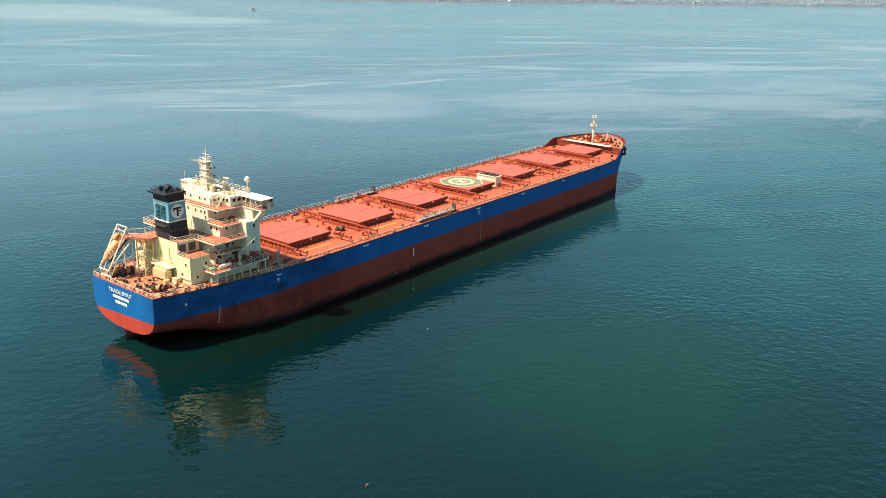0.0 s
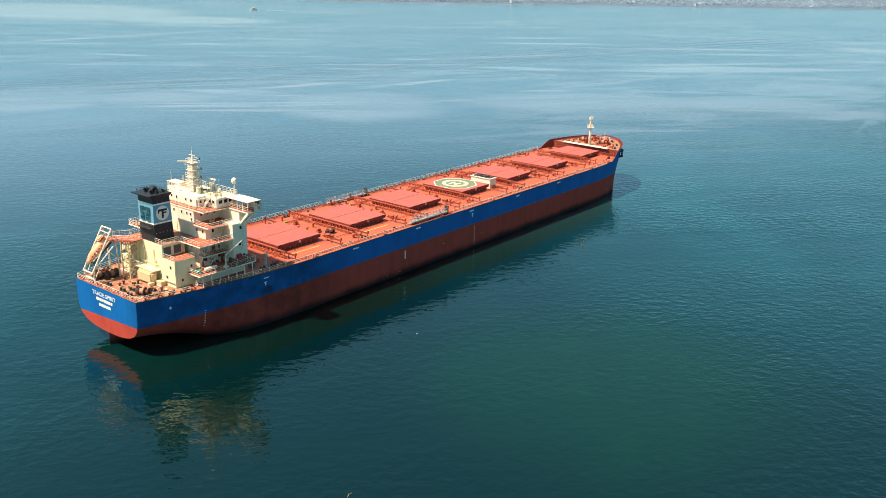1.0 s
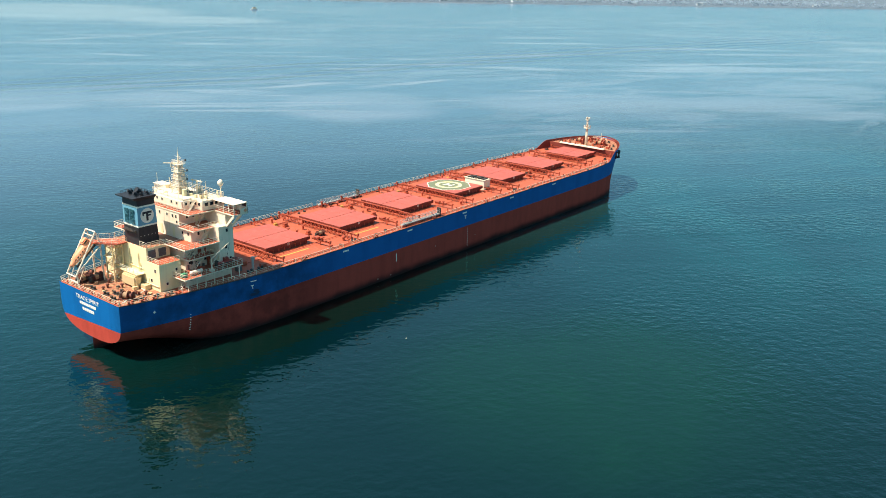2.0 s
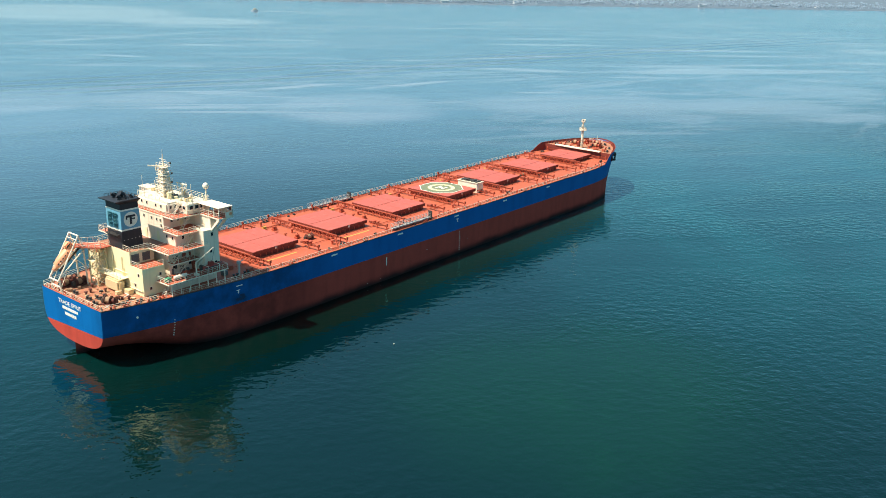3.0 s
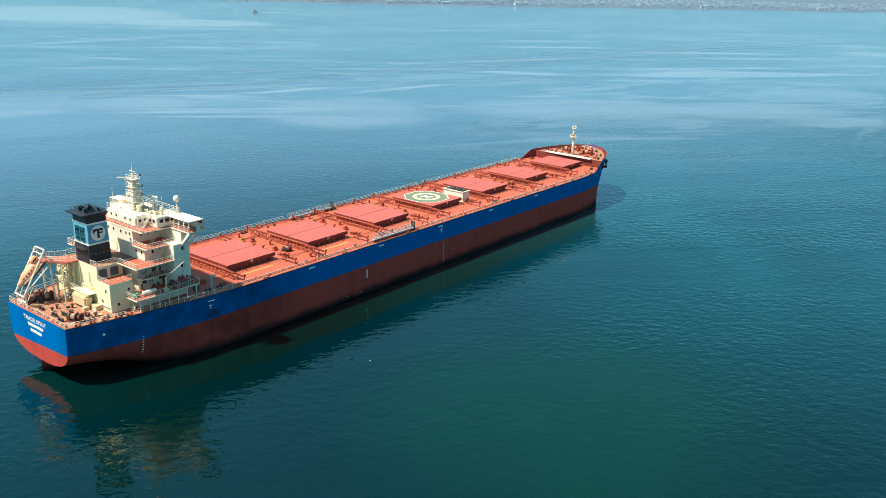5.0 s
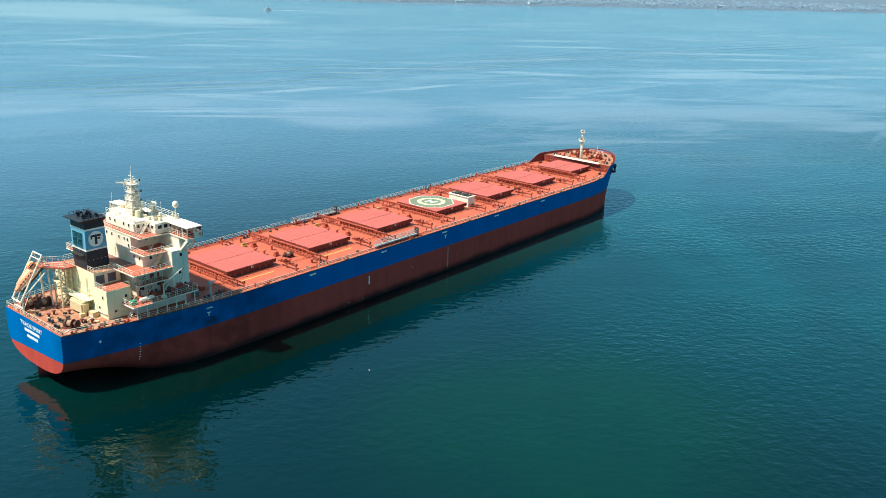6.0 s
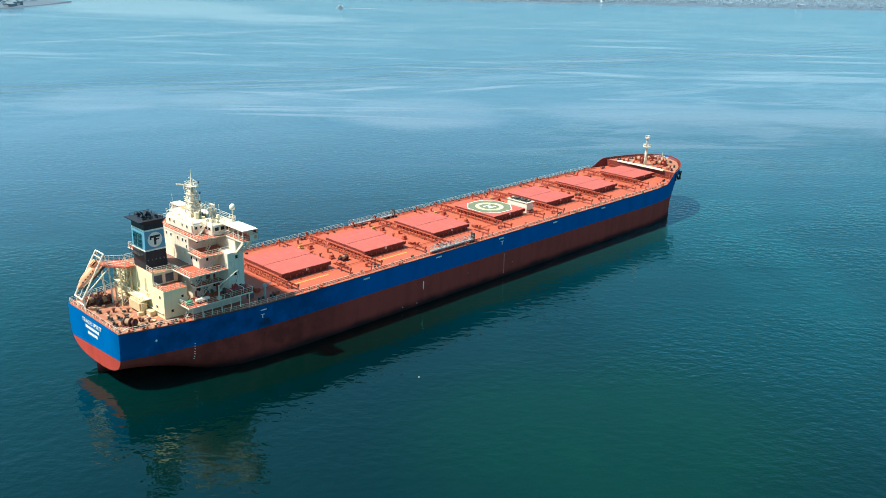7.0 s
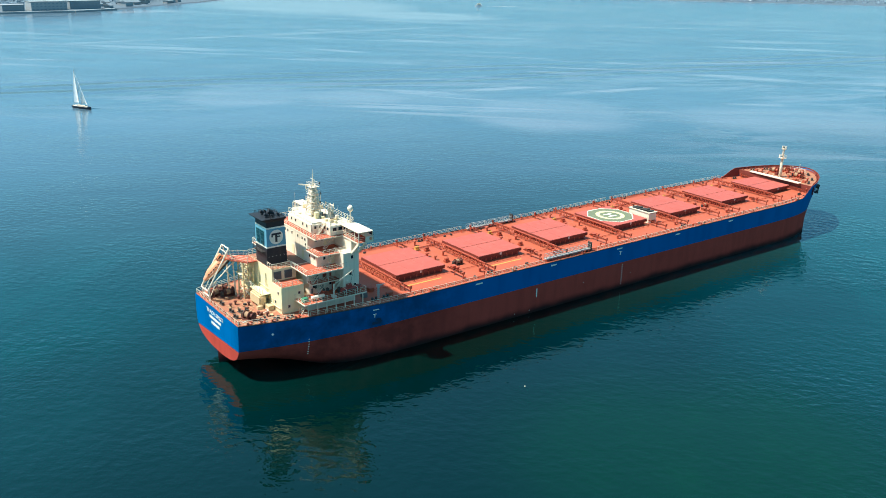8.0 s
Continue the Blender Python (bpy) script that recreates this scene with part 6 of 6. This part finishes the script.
def work_boat():
    top = new("work_boat")
    tagged(top, "small grey work boat under way far off", "boat")
    bm = bmesh.new()
    outline = [(-5, -2), (3, -2), (5.2, -1), (6, 0), (5.2, 1), (3, 2), (-5, 2)]
    prism(bm, outline, -0.4, 1.4)
    part("hull", bm, paint("grey_hull_paint", (0.45, 0.48, 0.50), 0.5), top)
    bm = bmesh.new()
    block(bm, -2.4, 2.4, -1.5, 1.5, 1.4, 4.2, 0.15)
    cab = part("cabin", bm, WHITE, top)
    bm = bmesh.new()
    block(bm, 2.38, 2.46, -1.2, 1.2, 2.9, 3.8)
    for s in (-1, 1):
        block(bm, -1.8, 2.0, s * 1.5 - 0.04, s * 1.5 + 0.04, 2.9, 3.8)
    part("window", bm, GLASS, cab)
    bm = bmesh.new()
    rod(bm, (-0.5, 0, 4.2), (-0.5, 0, 7.5), 0.12, 6)
    part("mast", bm, DARK, top)
    bm = bmesh.new()
    block(bm, -4.4, -3.2, -1.2, 1.2, 1.4, 2.6, 0.1)
    part("winch_house", bm, WHITE, top)
    bm = bmesh.new()
    vs = [bm.verts.new(p) for p in ((-5, -0.8, 0.06), (-5, 0.8, 0.06), (-30, 1.6, 0.06), (-75, 1.2, 0.06), (-75, 0.6, 0.06), (-30, -1.2, 0.06))]
    bm.faces.new(vs)
    part("wake", bm, paint("foam", (0.55, 0.62, 0.64), 0.7, amount=0.6, stain=(0.05, 0.15, 0.18), scale=0.6), top)
    top.matrix_basis = pose(880, 1010, 0.1, 0, 0, 150)


work_boat()


def floater(x, y, kind):
    top = new(kind)
    if kind == "marker_float":
        tagged(top, "small white marker float lying on the water", "float")
        bm = bmesh.new()
        bmesh.ops.create_uvsphere(bm, u_segments=12, v_segments=8, radius=0.22)
        part("ball", bm, WHITE, top, smooth=True)
        bm = bmesh.new()
        rod(bm, (0, 0, 0.2), (0, 0, 0.5), 0.05, 6)
        part("eye", bm, DARK, top)
    else:
        tagged(top, "brown drifting branch lying on the water", "driftwood")
        bm = bmesh.new()
        rod(bm, (-0.9, 0, 0.02), (0.1, 0.1, 0.08), 0.06, 6, 0.08)
        rod(bm, (0.1, 0.1, 0.08), (0.9, -0.25, 0.05), 0.08, 6, 0.04)
        rod(bm, (0.1, 0.1, 0.08), (0.5, 0.5, 0.12), 0.05, 5, 0.02)
        part("branch", bm, ROPE, top)
    top.matrix_basis = pose(x, y, 0.04, 0, 0, 20) @ Matrix.Scale(0.6 if kind == "marker_float" else 0.7, 4)


floater(45.7, -43.5, "marker_float")
floater(-6.7, -74.5, "drift_wood")

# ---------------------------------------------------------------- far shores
# distance haze is mixed into the earth, leaf, glass, wall and roof colours
EARTH = paint("hazed_shore_earth", (0.095, 0.135, 0.165), 0.9, amount=0.4, stain=(0.15, 0.18, 0.18), scale=0.02)
LEAF = paint("hazed_tree_leaves", (0.25, 0.33, 0.39), 0.8, amount=0.3, stain=(0.21, 0.29, 0.35), scale=0.03, fade=0.15)
FAR_GLASS = paint("hazed_window_glass", (0.22, 0.27, 0.30), 0.5, amount=0.1)
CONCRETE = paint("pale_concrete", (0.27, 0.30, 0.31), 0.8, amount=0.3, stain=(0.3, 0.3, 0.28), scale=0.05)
WALLS = [paint("pale_wall", (0.33, 0.36, 0.37), 0.7, amount=0.2), paint("hazed_grey_wall", (0.22, 0.26, 0.28), 0.7, amount=0.2), paint("hazed_tan_wall", (0.27, 0.28, 0.28), 0.7, amount=0.2)]
ROOF = paint("hazed_grey_roofing", (0.22, 0.27, 0.30), 0.8, amount=0.2)


def land(name, line, depth, rise, label):
    """Ground behind a shore line, rising inland; line: (x, y) from one end to the other."""
    bm = bmesh.new()
    rows = []
    for i, (x, y) in enumerate(line):
        a = Vector(line[max(0, i - 1)])
        b = Vector(line[min(len(line) - 1, i + 1)])
        d = (b - a).normalized()
        inland = Vector((-d.y, d.x))
        rows.append([])
        for k, (f, h) in enumerate(((0, -1.0), (0.008, 1.2), (0.1, 2.5), (0.35, rise * 0.35), (1.0, rise))):
            j = noise.noise(Vector((x * 0.01, y * 0.01, k))) * 4 * (1 if k else 0)
            rows[-1].append(bm.verts.new((x + inland.x * f * depth, y + inland.y * f * depth, h + j * min(1, k * 0.3))))
    for a, b in zip(rows, rows[1:]):
        for j in range(4):
            bm.faces.new((a[j], b[j], b[j + 1], a[j + 1]))
    return tagged(part(name, bm, EARTH), label, "shore", kind="structure")


def along(line, f):
    f = f * (len(line) - 1)
    i = min(len(line) - 2, int(f))
    a, b = Vector(line[i]), Vector(line[i + 1])
    d = (b - a).normalized()
    return a.lerp(b, f - i), Vector((-d.y, d.x))


def woods(name, line, count, near, far, size, label, rng):
    """Many small leaf clumps heaped into crowns, uneven in height."""
    verts, faces = [], []
    base = [Vector(p).normalized() for p in ((1, 0, 0), (-1, 0, 0), (0, 1, 0), (0, -1, 0), (0, 0, 1), (0, 0, -1))]
    tri = ((0, 2, 4), (2, 1, 4), (1, 3, 4), (3, 0, 4), (2, 0, 5), (1, 2, 5), (3, 1, 5), (0, 3, 5))
    for _ in range(count):
        p, inland = along(line, rng.random())
        p = p + inland * rng.uniform(near, far)
        h = size * rng.uniform(0.55, 1.25)
        r = h * rng.uniform(0.28, 0.42)
        for _ in range(14):
            c = Vector((p.x + rng.gauss(0, r * 0.55), p.y + rng.gauss(0, r * 0.55), 1 + h * rng.uniform(0.3, 1.0)))
            s = r * rng.uniform(0.22, 0.5)
            o = len(verts)
            verts += [c + v * s * rng.uniform(0.7, 1.3) for v in base]
            faces += [tuple(o + k for k in f) for f in tri]
    me = bpy.data.meshes.new(name)
    me.from_pydata(verts, [], faces)
    me.materials.append(LEAF)
    return tagged(new(name, me), label, "trees", kind="stuff")


RIGHT_SHORE = [(880, 1800), (1120, 1480), (1300, 1225), (1410, 1115), (1560, 985), (1750, 860), (1960, 700), (2200, 520), (2420, 340), (2700, 60)]
LEFT_SHORE = [(-350, 1000), (-100, 1000), (150, 1012), (240, 1020), (300, 1050), (370, 1110), (470, 1185), (545, 1262)]
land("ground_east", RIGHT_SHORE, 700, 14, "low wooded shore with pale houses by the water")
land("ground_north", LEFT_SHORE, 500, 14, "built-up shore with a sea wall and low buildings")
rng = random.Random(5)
woods("shore_woods", RIGHT_SHORE, 3600, 5, 420, 7, "far shore trees above the beach, pale blue-grey with painted haze", rng)
woods("shore_woods", LEFT_SHORE, 1400, 40, 320, 8, "trees behind the waterfront buildings, pale blue-grey with painted haze", rng)


def shore_house(x, y, turn, w, d, h, wall, pitched):
    top = new("shore_house" if pitched else "waterfront_building")
    if pitched:
        tagged(top, "small pale house with a grey roof by the far shore", "house", "shore houses")
    else:
        tagged(top, "low pale flat-roofed building by the sea wall", "building", "waterfront buildings")
    part("wall", block(bmesh.new(), -w / 2, w / 2, -d / 2, d / 2, 0, h), wall, top)
    bm = bmesh.new()
    if pitched:
        vs = [bm.verts.new(p) for p in ((-w / 2 - 0.5, -d / 2 - 0.5, h), (w / 2 + 0.5, -d / 2 - 0.5, h), (w / 2 + 0.5, d / 2 + 0.5, h), (-w / 2 - 0.5, d / 2 + 0.5, h), (-w / 2 - 0.5, 0, h + d * 0.3), (w / 2 + 0.5, 0, h + d * 0.3))]
        for f in ((0, 1, 5, 4), (2, 3, 4, 5), (0, 4, 3), (1, 2, 5), (3, 2, 1, 0)):
            bm.faces.new([vs[k] for k in f])
    else:
        block(bm, -w / 2 - 0.4, w / 2 + 0.4, -d / 2 - 0.4, d / 2 + 0.4, h, h + 0.7)
    part("roof", bm, ROOF if pitched else CONCRETE, top)
    n = max(2, int(w / 4.5)) if not pitched else 2
    floors = max(1, int(h / 3.3))
    for k in range(floors):
        for i in range(n):
            bm = bmesh.new()
            x0 = lerp(-w / 2, w / 2, (i + 0.25) / n)
            block(bm, x0, x0 + w / n * 0.5, -d / 2 - 0.08, -d / 2 + 0.02, k * 3.3 + 1.0, k * 3.3 + 2.4)
            part("window", bm, FAR_GLASS, top)
    top.matrix_basis = pose(x, y, 1.4, 0, 0, turn)


rng = random.Random(11)
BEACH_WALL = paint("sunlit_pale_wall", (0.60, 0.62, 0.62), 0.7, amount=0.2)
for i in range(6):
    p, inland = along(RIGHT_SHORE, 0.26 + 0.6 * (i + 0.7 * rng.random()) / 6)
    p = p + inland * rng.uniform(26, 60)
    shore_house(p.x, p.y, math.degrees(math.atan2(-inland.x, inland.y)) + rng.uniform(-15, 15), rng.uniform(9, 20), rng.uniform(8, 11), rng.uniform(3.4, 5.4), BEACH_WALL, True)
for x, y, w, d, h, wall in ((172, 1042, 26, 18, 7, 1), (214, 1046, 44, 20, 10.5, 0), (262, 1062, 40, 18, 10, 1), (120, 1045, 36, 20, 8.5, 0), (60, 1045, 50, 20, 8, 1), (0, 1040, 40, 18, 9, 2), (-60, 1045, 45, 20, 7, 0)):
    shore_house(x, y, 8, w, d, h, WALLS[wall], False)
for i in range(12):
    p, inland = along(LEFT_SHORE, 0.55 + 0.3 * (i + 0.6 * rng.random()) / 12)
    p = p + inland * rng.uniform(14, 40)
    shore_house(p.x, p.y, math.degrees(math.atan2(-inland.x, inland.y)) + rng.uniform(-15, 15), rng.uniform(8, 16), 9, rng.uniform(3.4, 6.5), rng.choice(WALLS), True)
# sea wall before the buildings
bm = bmesh.new()
for (x0, y0), (x1, y1) in zip(LEFT_SHORE[:5], LEFT_SHORE[1:5]):
    d = Vector((x1 - x0, y1 - y0)).normalized()
    nx, ny = -d.y * 3, d.x * 3
    prism(bm, [(x0 - nx, y0 - ny), (x1 - nx, y1 - ny), (x1 + nx, y1 + ny), (x0 + nx, y0 + ny)], -1, 2.2)
tagged(part("sea_wall", bm, CONCRETE), "grey stone sea wall along the far shore", "wall", kind="structure")
